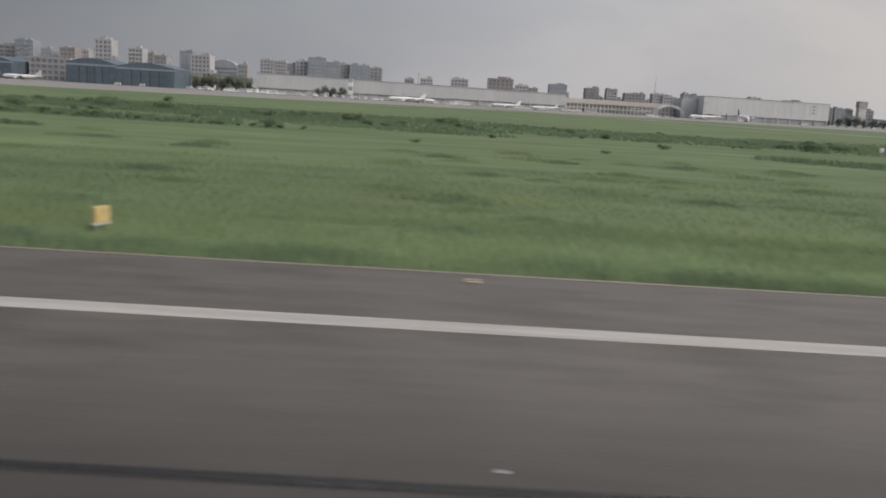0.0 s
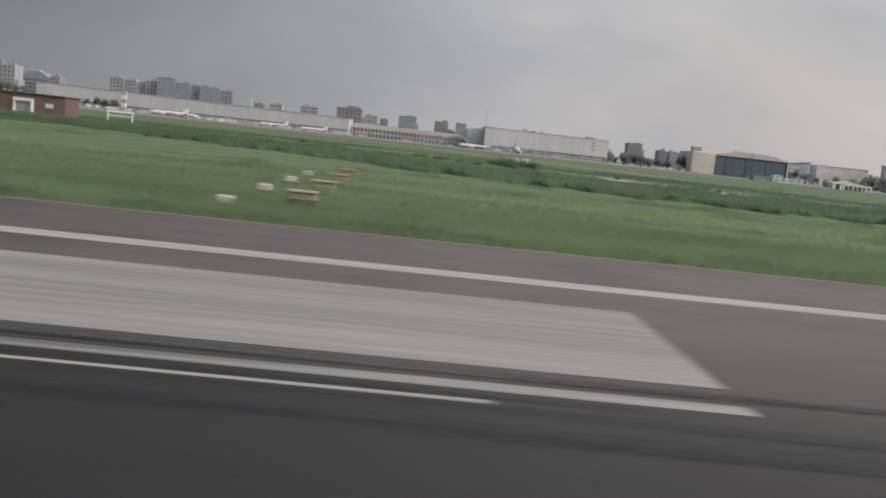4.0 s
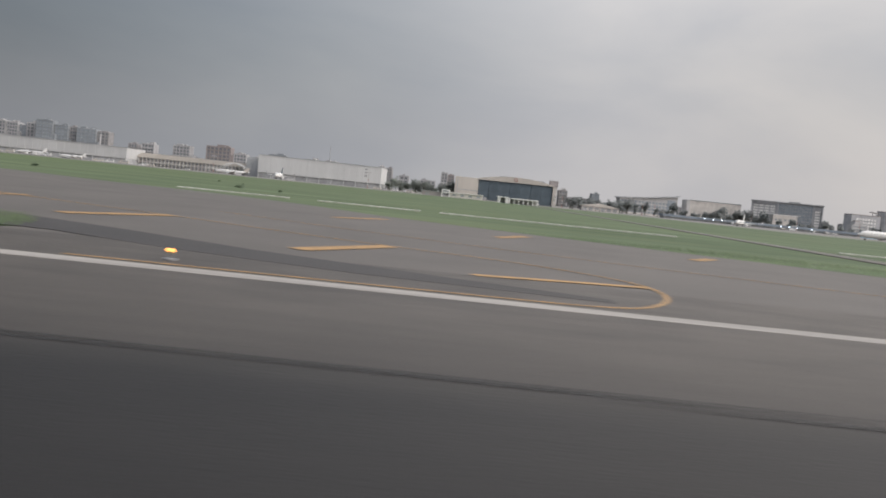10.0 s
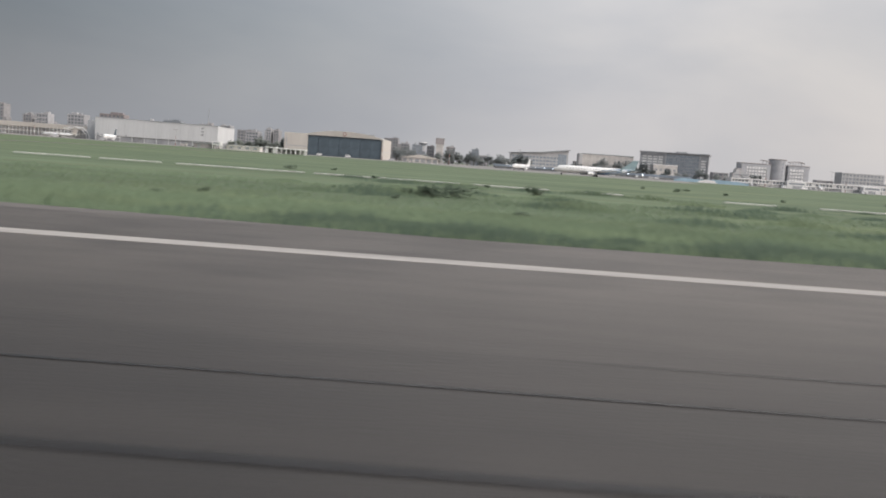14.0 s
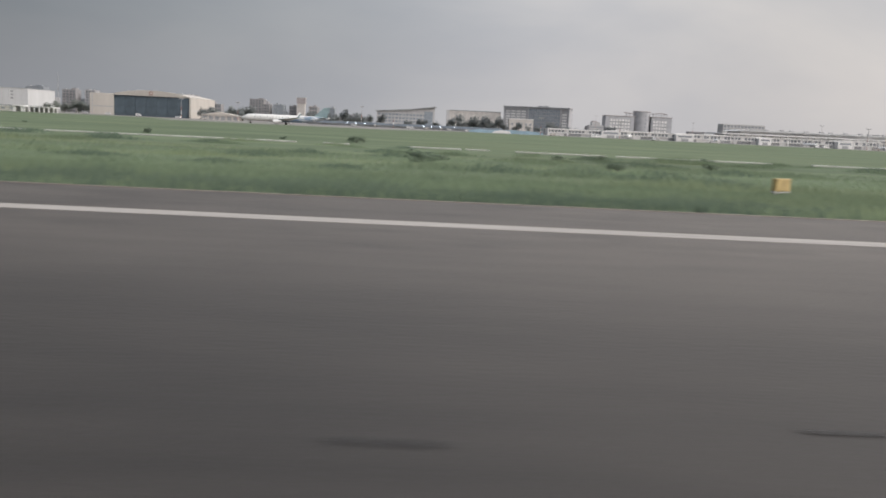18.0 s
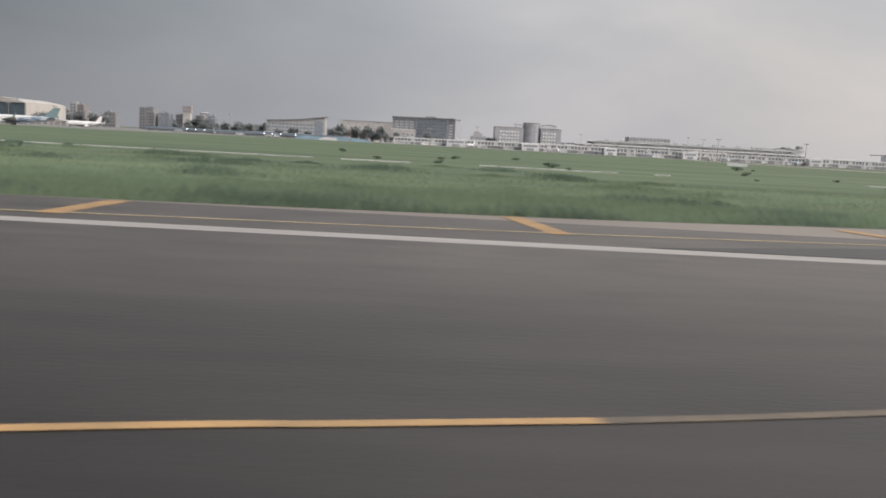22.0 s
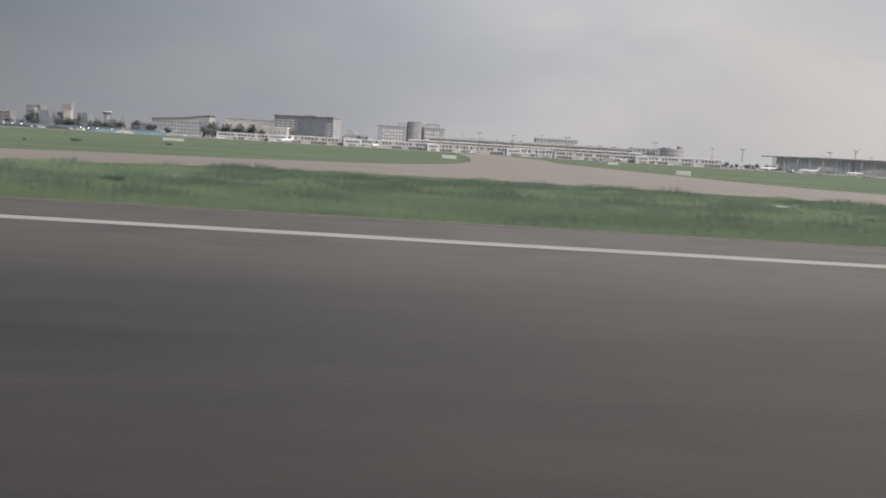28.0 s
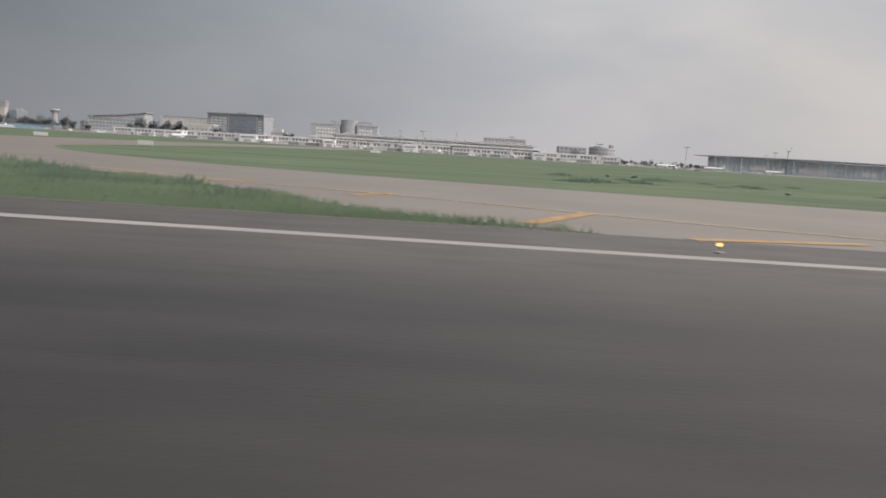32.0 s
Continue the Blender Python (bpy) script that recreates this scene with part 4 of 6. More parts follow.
part("cap", box(-5.1, 5.1, -0.8, 7.8, 28, 28.5), GREY_WALL, root)


root = thing("mushroom_tower", (389.5, 1150, 0), "pale mushroom-shaped water tower with a dark cap", "tower")
part("shaft", tube((0, 0, 0), (0, 0, 22.5), 4.0, 3.4, sides=16), CITY_WHITE, root)
part("tank", tube((0, 0, 22.0), (0, 0, 25.2), 4.4, 6.4, sides=18), CITY_GREY, root, "flared grey tank")
part("cap", tube((0, 0, 25.2), (0, 0, 26.6), 6.6, 5.6, sides=18), GREY_WALL, root)


def long_hall(name, x0, x1, y, deep, h, wall, base, label, bay, dip=0.0):
    """A long sheet-clad hall above a dark ground floor, with ribs, doors and a shallow roof."""
    w = x1 - x0
    root = thing(name, (x0, y, 0), label, "building")
    part("wall", profile([(0, 4.2), (w, 4.2), (w, h - dip), (0, h)], 0, deep), wall, root)
    part("ground_floor", box(0.3, w - 0.3, 0.9, deep - 0.5, 0, 4.2), base, root, "recessed solid ground floor toned as open shade")
    rib = mesh_of("rib", box(-0.12, 0.12, -0.12, 0, 4.2, h - dip - 0.3), wall)
    for k in range(1, int(w / bay)):
        piece("rib", rib, root, (k * bay, 0, 0))
    column = mesh_of("column", box(-0.3, 0.3, 0.1, 0.7, 0, 4.2), wall)
    for k in range(int(w / (bay * 2)) + 1):
        piece("column", column, root, (0.6 + k * (w - 1.2) / int(w / (bay * 2)), 0, 0))
    part("gutter", profile([(-0.3, h - 0.15), (w + 0.3, h - dip - 0.15), (w + 0.3, h - dip + 0.25), (-0.3, h + 0.25)], -0.35, 0.3), GREY_SHEET, root)
    part("roof", profile([(-0.3, h), (w + 0.3, h - dip), (w + 0.3, h - dip + 0.2), (-0.3, h + 0.2)], 0.3, deep + 0.3), GREY_SHEET, root)
    return root


hall = long_hall("cargo_hall", -205, 41.5, 666, 40, 15.6, PALE_SHEET, SHADOW_WALL, "long pale grey sheet-clad cargo hall with a dark ground floor", 6.5, dip=2.6)
vent = mesh_of("louvre", box(-0.9, 0.9, -0.15, 0.05, -0.35, 0.35), SHADOW_WALL)
for z in (11.5, 9.0):
    piece("louvre", vent, hall, (6.8, 0, z))
# checkered tower in front of the cargo hall
root = thing("checker_post", (-127.5, 640, 0), "grey and white banded signal tower", "tower")
for k in range(5):
    part("band", box(-1.6, 1.6, -1.6, 1.6, 3.0 * k, 3.0 * k + 3.0), WHITE_METAL if k % 2 else SHADOW_WALL, root)

hangar = long_hall("maintenance_hangar", 150.5, 250.5, 662, 48, 18.3, PALE_SHEET, SHADOW_WALL, "big pale grey sheet-clad maintenance hangar", 5.0, dip=0.9)
for z in (14.2, 11.6, 9.0):
    part("louvre", box(86.5, 88.6, -0.16, 0.05, z, z + 1.3), SHADOW_WALL, hangar)
part("lean_to", box(-13.5, -0.1, 16, 44, 0, 15.8), GREY_SHEET, hangar, "grey side annexe")
part("roof_vent", box(44, 46.5, 1.5, 4, 17.9, 19.6, bevel=0.1), GREY_WALL, hangar)

# ---- old two-storey terminal with its arched canopy ----
old = thing("domestic_terminal", (42, 690, 0), "long white two-storey terminal with a pitched pale roof", "building")
part("wall", box(0, 112, 2.5, 30, 0, 7.0), STAINED_WALL, old)
part("roof", profile([(-1.5, 6.9), (114, 6.9), (114, 7.5), (108, 10.2), (3, 10.8), (-1.5, 7.6)], -1.0, 32), CREAM, old, "pale pitched roof")
part("gallery_floor", box(0, 112, -0.6, 2.6, 3.3, 3.7), WHITE_WALL, old)
post = mesh_of("post", box(-0.22, 0.22, -0.5, -0.1, 0, 7.0), WHITE_WALL)
pane = mesh_of("pane", box(-1.1, 1.1, 2.38, 2.46, -1.1, 1.1), GLASS)
for k in range(36):
    piece("post", post, old, (0.6 + k * 3.16, 0, 0))
    if k < 35:
        piece("pane", pane, old, (2.18 + k * 3.16, 0, 1.8))
        piece("pane", pane, old, (2.18 + k * 3.16, 0, 5.4))
bm = bmesh.new()
for k in range(52):
    box(57 + k * 1.05, 57.12 + k * 1.05, -0.72, -0.62, 0.4, 6.6, bm)
for z in (0.6, 2.2, 4.6, 6.4):
    box(57, 111.6, -0.75, -0.62, z, z + 0.12, bm)
part("screen", bm, WHITE_METAL, old, "white steel lattice screen")
canopy = thing("arched_canopy", (127.5, 672, 0), "white arched tubular canopy beside the terminal", "canopy")
for y in (0.0, 6.0, 12.0):
    bm = bmesh.new()
    last = None
    for k in range(17):
        a = math.pi * k / 16
        p = (-11.5 * math.cos(a), y, 0.2 + 9.2 * math.sin(a))
        if last:
            tube(last, p, 0.28, sides=6, bm=bm)
        last = p
    part("arch", bm, WHITE_METAL, canopy)
for k in range(1, 8):
    a = math.pi * k / 8
    part("purlin", tube((-11.5 * math.cos(a), 0, 0.2 + 9.2 * math.sin(a)), (-11.5 * math.cos(a), 12, 0.2 + 9.2 * math.sin(a)), 0.14, sides=6), WHITE_METAL, canopy)

# ---- cream hangar with the dark doorway ----
cream = thing("cream_hangar", (310.5, 634, 0), "cream hangar with a wide dark doorway and a low curved roof", "building")
part("tower_wing", box(0, 18.0, 0, 34, 0, 16.2, bevel=0.15), CREAM, cream)
part("wing_band", box(2.6, 17.8, -0.1, 0.1, 6.0, 6.7), GREY_WALL, cream)
part("tower_stripe", box(1.6, 2.3, -0.12, 0.1, 1.0, 15.4), GREY_WALL, cream, "dark downpipe stripe")
curve = [(18.0, 15.3)] + [(18.0 + 58 * u, 15.3 + 4.3 * math.sin(math.pi * min(1, u * 0.92 + 0.06)) ** 0.8) for u in [k / 14 for k in range(15)]] + [(76.0, 15.3)]
part("gable", profile(curve, -0.3, 72), CREAM, cream)
part("side_wall", box(75.45, 76.0, 3.0, 72, 0, 15.3), CREAM, cream)
part("wall_band", box(75.9, 76.12, 3.2, 71.8, 5.6, 6.1), GREY_WALL, cream)
part("door_recess", box(18.2, 75.4, 1.2, 71, 0, 15.28), DOOR_DARK, cream, "dark blue doorway")
leaf = mesh_of("door_leaf", box(-3.98, 3.98, 0.55, 0.85, 0.1, 15.1, bevel=0.05), DARK_SHEET)
for k in range(7):
    piece("door_leaf", leaf, cream, (22.2 + k * 8.1, 0 if k % 2 else 0.3, 0))
part("jamb", box(75.4, 76.6, -0.3, 3, 0, 15.3), CREAM, cream)
bm = tube((46.5, -0.5, 17.5), (46.5, -0.3, 17.5), 1.5, sides=24)
part("roundel", bm, RED_METAL, cream, "round dull red emblem disc")
part("roundel_core", tube((46.5, -0.6, 17.5), (46.5, -0.5, 17.5), 0.85, sides=20), CREAM, cream)
for x0, x1, z in ((34, 40, 19.3), (62, 69, 18.1)):
    part("roof_vent", box(x0, x1, 4, 7, z - 1.0, z + 0.6, bevel=0.1), GREY_SHEET, cream)

# pillared hut and brick hut before the hangar
hut = thing("pillared_hut", (344, 462, 0), "white open pillared shelter with a flat roof", "building")
part("roof", box(-0.4, 16.6, -0.4, 7, 2.55, 3.15, bevel=0.05), WHITE_WALL, hut)
part("core", box(1, 16, 4.5, 6.6, 0, 2.55), GREY_WALL, hut)
pillar = mesh_of("pillar", box(-0.3, 0.3, -0.2, 0.4, 0, 2.55), WHITE_WALL)
for k in range(7):
    piece("pillar", pillar, hut, (0.2 + k * 2.66, 0, 0))
gate = thing("gate_house", (337.6, 462, 0), "white gate house with a dark doorway", "building")
part("wall", box(0, 1.5, 0, 5, 0, 3.0), WHITE_WALL, gate)
part("wall", box(4.3, 5.9, 0, 5, 0, 3.0), WHITE_WALL, gate)
part("back_wall", box(1.5, 4.3, 3.5, 5, 0, 3.0), SHADOW_WALL, gate)
part("roof", box(-0.3, 6.2, -0.4, 5.3, 3.0, 3.5, bevel=0.04), WHITE_WALL, gate)
low = thing("low_store", (309.6, 482, 0), "low whitewashed store with a flat roof", "building")
part("wall", box(0, 19.8, 0, 7, 0, 2.7), STAINED_WALL, low)
part("roof", box(-0.4, 20.2, -0.5, 7.4, 2.7, 3.05, bevel=0.04), WHITE_WALL, low)
for k in range(4):
    part("window", box(1.8 + k * 4.8, 3.8 + k * 4.8, -0.06, 0.05, 1.1, 2.1), GLASS, low)
hut = thing("brick_hut", (294, 470, 0), "low red-brown brick shed with a flat roof", "building")
part("wall", box(0, 11.0, 0, 6, 0, 2.5), BROWN_WALL, hut)
part("roof", box(-0.4, 11.4, -0.4, 6.4, 2.5, 2.8), GREY_SHEET, hut)
part("door", box(2, 4, -0.08, 0.05, 0, 2.0), SHADOW_WALL, hut)
cabin = thing("cabin_on_posts", (305.2, 468, 0), "white cabin raised on four posts", "cabin")
part("cabin", box(0, 5.0, 0, 4, 2.3, 4.3, bevel=0.06), WHITE_WALL, cabin)
part("window", box(0.8, 4.2, -0.05, 0.05, 3.0, 3.8), GLASS, cabin)
for x in (0.3, 4.7):
    for y in (0.3, 3.7):
        part("post", box(x - 0.2, x + 0.2, y - 0.2, y + 0.2, 0, 2.3), WHITE_WALL, cabin)
lean = thing("open_shelter", (404, 600, 0), "cream low shelter with a ridged roof", "building")
part("roof", profile([(-1, 3.4), (28.5, 3.2), (14, 5.8)], -0.5, 12), CREAM, lean)
part("wall", box(0.5, 27, 0.4, 11, 0, 3.3), STAINED_WALL, lean)
for k in range(6):
    part("opening", box(1.4 + k * 4.4, 4.2 + k * 4.4, 0.3, 0.45, 0.2, 2.6), SHADOW_WALL, lean)

# ---- blue hangars at the far end ----
for x0, w, h in ((-403, 37, 15.5), (-327, 35.5, 17.5), (-291.3, 42, 16.4)):
    root = thing("blue_hangar", (x0, 600, 0), "dark blue sheet-clad hangar with a shallow curved roof", "building", "blue hangars")
    arc = [(0, 0), (w, 0)] + [(w - w * k / 10, h * 0.82 + h * 0.2 * math.sin(math.pi * k / 10)) for k in range(11)]
    part("wall", profile(arc, 0, 40), DARK_SHEET, root)
    part("door_opening", box(w * 0.12, w * 0.88, -0.2, 0.1, 0, h * 0.66), DOOR_DARK, root)
    leaf = mesh_of("door_leaf", box(-w * 0.06, w * 0.06, -0.5, -0.22, 0, h * 0.65), DARK_SHEET)
    for k in range(5):
        piece("door_leaf", leaf, root, (w * (0.19 + 0.155 * k), 0, 0))
    part("fascia", box(-0.2, w + 0.2, -0.3, 0.2, h * 0.70, h * 0.78), NAVY, root)
block(-363, -332.5, 620, 14, 16.5, 4, 7, CITY_PALE, CITY_GLASS, "haze-greyed three-storey workshop block between the hangars", crown=False, name="workshop_block")

# ---- offices and hotels behind the apron ----
root = thing("slant_roof_office", (503, 990, 0), "grey office hall with a slanting roof rising to one end", "building")
part("wall", profile([(0, 0), (68, 0), (68, 24.5), (36, 20.5), (0, 18)], 0, 26), GREY_WALL, root)
part("roof", profile([(-2, 18.2), (36, 20.8), (70, 25.2), (70, 26.2), (36, 21.6), (-2, 18.9)], -2, 28), GREY_SHEET, root)
pane = mesh_of("pane", box(-1.5, 1.5, -0.08, 0.02, -1.2, 1.2), BLUE_GLASS)
for k in range(16):
    for j in range(4):
        piece("pane", pane, root, (3 + k * 4.1, 0, 3 + j * 4.0))
part("end_glass", box(56, 66, -0.3, 0.1, 1, 20), BLUE_GLASS, root)
part("plinth", box(-1, 69, -2, 0, 0, 2), STAINED_WALL, root)
depot = thing("depot", (586, 1002, 0), "long plain pale sheet-sided depot behind the trees", "building")
part("wall", box(3, 64, 0, 24, 0, 23.0), STAINED_WALL, depot)
part("end_bay", box(-0.5, 2.95, -0.4, 24, 0, 23.4), GREY_WALL, depot, "grey end bay")
part("roof_edge", box(2.6, 64.4, -0.5, 24.4, 23.0, 23.8), GREY_SHEET, depot)
rib = mesh_of("seam", box(-0.12, 0.12, -0.14, 0, 0.5, 23.0), STAINED_WALL)
for k in range(15):
    piece("seam", rib, depot, (5 + k * 4.1, 0, 0))

hotel = thing("airport_hotel", (650.8, 970, 0), "dark glazed airport hotel with a bright ribbon-windowed end", "building", turn=-20.8)
part("core", box(0.5, 76.5, 1.6, 20, 0, 29.4), HOTEL_GREY, hotel)
part("glass_front", box(30, 66, 0.4, 1.7, 0, 28.4), BLUE_GLASS, hotel, "dark blue curtain glass")
part("upper_wall", box(0, 30, 0.5, 1.6, 26.8, 29.4), HOTEL_GREY, hotel)
# white panes put the brightness of sky in these windows into the colour
lit = mesh_of("pane", box(-2.5, 2.5, 1.35, 1.55, -0.95, 0.95), WHITE_WALL)
tall = mesh_of("pane", box(-2.6, 2.6, 1.35, 1.55, -0.9, 0.9), WHITE_WALL)
for j in range(7):
    for k in range(4):
        piece("pane", lit, hotel, (5.2 + k * 6.1, 0, 7.2 + 2.95 * j))
    piece("pane", tall, hotel, (71.4, 0, 4.0 + 3.1 * j))
for x in (0.0, 28.6, 66.2, 75.6):
    part("column", box(x, x + 1.2, 0.2, 1.6, 0, 29.4), HOTEL_GREY, hotel)
mull = mesh_of("mullion", box(-0.12, 0.12, 0.2, 0.42, 0, 28.4), HOTEL_GREY)
for k in range(13):
    piece("mullion", mull, hotel, (32.2 + k * 2.6, 0, 0))
bar = mesh_of("transom", box(30.1, 65.9, 0.15, 0.4, 0, 0.35), HOTEL_GREY)
for k in range(8):
    piece("transom", bar, hotel, (0, 0, 2.6 + 3.65 * k))
part("roof_frame", box(-0.8, 77.4, -0.6, 20, 29.4, 30.6, bevel=0.1), HOTEL_GREY, hotel, "grey roof frame")
part("roof_sign", box(40, 52, 2, 3, 30.6, 31.8), SHADOW_WALL, hotel, "dark roof plant")
annexe = thing("hotel_annexe", (652, 900, 0), "pale plain lower annexe before the hotel", "building")
part("wall", box(0, 26, 0, 18, 0, 14.5), STAINED_WALL, annexe)
part("parapet", box(-0.4, 26.4, -0.4, 18.4, 14.5, 15.3), WHITE_WALL, annexe)
for k in range(5):
    part("window", box(2.2 + k * 4.9, 4.6 + k * 4.9, -0.06, 0.05, 8.5, 10.6), GLASS, annexe)
def windowed_wing(x0, x1, y, h, w0, w1, cols, label):
    """A hotel wing with white panes between grey sills; the sky's brightness is in their colour."""
    root = thing("stepped_hotel", (x0, y, 0), label, "building", "hotel wings")
    part("wall", box(0, x1 - x0, 0, 20, 0, h, bevel=0.1), HOTEL_GREY, root)
    cw = (w1 - w0) / cols
    pane = mesh_of("pane", box(-0.36 * cw, 0.36 * cw, -0.06, 0.05, -1.25, 1.25), WHITE_WALL)
    sill = mesh_of("sill", box(w0 - x0 - 0.4, w1 - x0 + 0.4, -0.5, 0.05, -0.25, 0.25), HOTEL_GREY)
    for j in range(5):
        for k in range(cols):
            piece("pane", pane, root, (w0 - x0 + (k + 0.5) * cw, 0, 5.4 + j * 3.7))
        piece("sill", sill, root, (0, 0, 3.6 + j * 3.7))
    part("parapet", box(-0.3, x1 - x0 + 0.3, -0.4, 20.2, h, h + 0.8, bevel=0.1), BROWN_WALL, root)
    return root


windowed_wing(770.8, 804.5, 978, 24.8, 776, 800, 7, "grey-brown stepped hotel wing with rows of pale windows")
windowed_wing(824.6, 849, 978, 25.2, 826.5, 843, 5, "grey-brown hotel wing under a curved roof pergola")
drum = thing("hotel_tower", (814.5, 976, 0), "round-fronted plain grey-brown stair tower of the hotel", "building")
part("shaft", tube((0, 10, 0), (0, 10, 31.0), 10.0, sides=32), HOTEL_GREY, drum)
part("cap", tube((0, 10, 31.0), (0, 10, 31.8), 10.4, sides=32), BROWN_WALL, drum)
slot = mesh_of("slit_window", box(-0.5, 0.5, -0.3, 0.3, -1.0, 1.0), BLUE_GLASS)
for k in range(6):
    piece("slit_window", slot, drum, (3.0, 0.45, 5 + k * 4.2))
perg = thing("roof_pergola", (835, 978, 26.0), "curved open concrete pergola on the hotel roof", "pergola")
part("ring", profile([(-9.5, 2.6), (-4, 3.6), (2, 3.7), (7.5, 2.7), (7.5, 3.5), (2, 4.5), (-4, 4.4), (-9.5, 3.4)], -1, 6), BROWN_WALL, perg)
for k in range(6):
    part("post", box(-9.0 + k * 3.2, -8.3 + k * 3.2, 0, 0.7, 0, 3.0), HOTEL_GREY, perg)
perg2 = thing("roof_pergola", (796, 978, 25.6), "curved open concrete pergola on the hotel roof", "pergola")
part("ring", profile([(-3, 3.6), (7.4, 2.6), (7.4, 3.2), (-3, 4.3)], -1, 6), BROWN_WALL, perg2)
for k in range(3):
    part("post", box(-1.5 + k * 4.0, -0.8 + k * 4.0, 0, 0.7, 0, 3.0), HOTEL_GREY, perg2)
stub = thing("stepped_block", (739, 905, 0), "small grey stepped block between the hotels", "building")
part("wall", box(0, 16, 0, 12, 0, 12.2), GREY_WALL, stub)
part("upper_wall", box(3, 12, 1, 10, 12.2, 15.6), GREY_WALL, stub)
part("roof", box(3.6, 9, 1.4, 8, 15.6, 17.0, bevel=0.1), BROWN_WALL, stub)
for z in (3.5, 7.0, 10.2):
    part("window_band", box(0.8, 15.2, -0.1, 0.05, z - 0.6, z + 0.6), GLASS, stub)

# ---- main terminal: white two-storey piers in front, the roofed hall behind ----


def pier(x0, x1, y, h, label):
    """A white two-storey pier: a row of recessed windows above, slabs toned as shaded bays and plain wall below."""
    w = x1 - x0
    root = thing("terminal_pier", (x0, y, 0), label, "building", "terminal piers")
    part("wall", box(0, w, 0.8, 16, 0, h - 0.4), WHITE_WALL, root)
    part("roof_band", box(-0.5, w + 0.5, -0.5, 16.4, h * 0.84, h, bevel=0.06), WHITE_WALL, root)
    part("lintel_band", box(0, w, 0.2, 0.82, h * 0.805, h * 0.84), WHITE_WALL, root)
    part("floor_band", box(-0.2, w + 0.2, -0.1, 0.82, h * 0.38, h * 0.495), WHITE_WALL, root)
    n = max(4, int(w / 2.7))
    bw = w / n
    pane = mesh_of("pane", box(-0.39 * bw, 0.39 * bw, 0.62, 0.7, h * 0.50, h * 0.80), GLASS)
    stud = mesh_of("post", box(-0.12 * bw, 0.12 * bw, 0.25, 0.81, h * 0.495, h * 0.81), WHITE_WALL)
    panel = mesh_of("panel", box(-0.5 * bw, 0.5 * bw, 0.3, 0.81, h * 0.495, h * 0.81), WHITE_WALL)
    # solid slab whose darker colour stands for the shade of an open bay
    gap = mesh_of("opening", box(-0.46 * bw, 0.46 * bw, 0.55, 0.79, 0.02, h * 0.36), SHADOW_WALL)
    r = random.Random(int(x0))
    run = 0
    for k in range(n):
        c = (k + 0.5) * bw
        piece("post", stud, root, (max(k, 0.13) * bw, 0, 0))
        if k % 6 == 5:
            piece("panel", panel, root, (c, 0, 0))
        else:
            piece("pane", pane, root, (c, 0, 0))
        run = run - 1 if run else (r.randint(2, 5) if r.random() < 0.35 else 0)
        if run:
            piece("opening", gap, root, (c, 0, 0))
    piece("post", stud, root, (w - 0.13 * bw, 0, 0))
    for u in (0.0, 0.33, 0.66, 1.0):
        part("buttress", box(u * (w - 0.9), u * (w - 0.9) + 0.9, -0.25, 0.8, 0, h * 0.84), WHITE_WALL, root)
    return root


for x0, x1, y, h in ((663, 712, 663, 5.6), (713.5, 771, 664, 6.2), (773, 836, 666, 6.4), (838, 900, 668, 6.4), (902, 934, 669, 6.8), (936.5, 1006, 671, 6.2), (1008, 1074, 673, 6.8)):
    pier(x0, x1, y, h, "white two-storey terminal pier with dark windows")
for x0, x1, y in ((705, 720, 657), (765, 779, 658), (832, 842, 660), (896, 908, 661), (1001, 1012, 664)):
    root = thing("terminal_bay", (x0, y, 0), "white projecting gate bay of the terminal", "building", "gate bays")
    w = x1 - x0
    part("wall", box(0, w, 0, 6, 0, 5.4, bevel=0.05), WHITE_WALL, root)
    part("opening", box(w * 0.3, w * 0.7, -0.06, 0.05, 0.1, 2.2), SHADOW_WALL, root)
    part("window", box(1.5, w - 1.5, -0.06, 0.05, 3.2, 4.6), GLASS, root)
mainhall = thing("terminal_hall", (815, 703, 0), "long terminal hall with layered white roof edges", "building")
part("wall", box(8, 196, 3, 40, 0, 8.2), GREY_WALL, mainhall)
part("lower_roof", box(0, 200, -2, 44, 7.7, 8.9, bevel=0.1), WHITE_WALL, mainhall)
part("clerestory", box(18, 190, 4, 36, 8.9, 10.9), GREY_WALL, mainhall)
part("upper_roof", profile([(14, 10.9), (192, 10.9), (194, 11.4), (186, 12.2), (22, 12.2)], 1, 40), PALE_SHEET, mainhall)
fin = mesh_of("fin", box(-0.3, 0.3, -0.6, 3.0, 4.2, 8.0), WHITE_WALL)
for k in range(33):
    piece("fin", fin, mainhall, (4 + k * 6, 0, 0))
tank = mesh_of("roof_unit", box(-1.6, 1.6, 8, 11, 12.1, 13.4, bevel=0.1), GREY_WALL)
for k in range(14):
    piece("roof_unit", tank, mainhall, (30 + k * 11.3 + (k % 3) * 1.7, 0, 0))
block(984, 1044, 1200, 24, 25.6, 5, 12, GREY_WALL, GLASS, "grey multi-storey block far behind the terminal", crown=False, name="office_block")
block(1053, 1083, 900, 20, 15.2, 4, 6, GREY_WALL, BLUE_GLASS, "grey office block behind the terminal end", crown=False, name="office_block")
root = thing("rotunda", (1108, 936, 0), "grey-brown rounded rotunda building with roof plant", "building")
part("wall", tube((0, 10, 0), (0, 10, 17.5), 15, sides=24), GREY_WALL, root)
part("roof_plant", box(8, 12, 4, 14, 17.5, 21, bevel=0.2), BROWN_WALL, root)
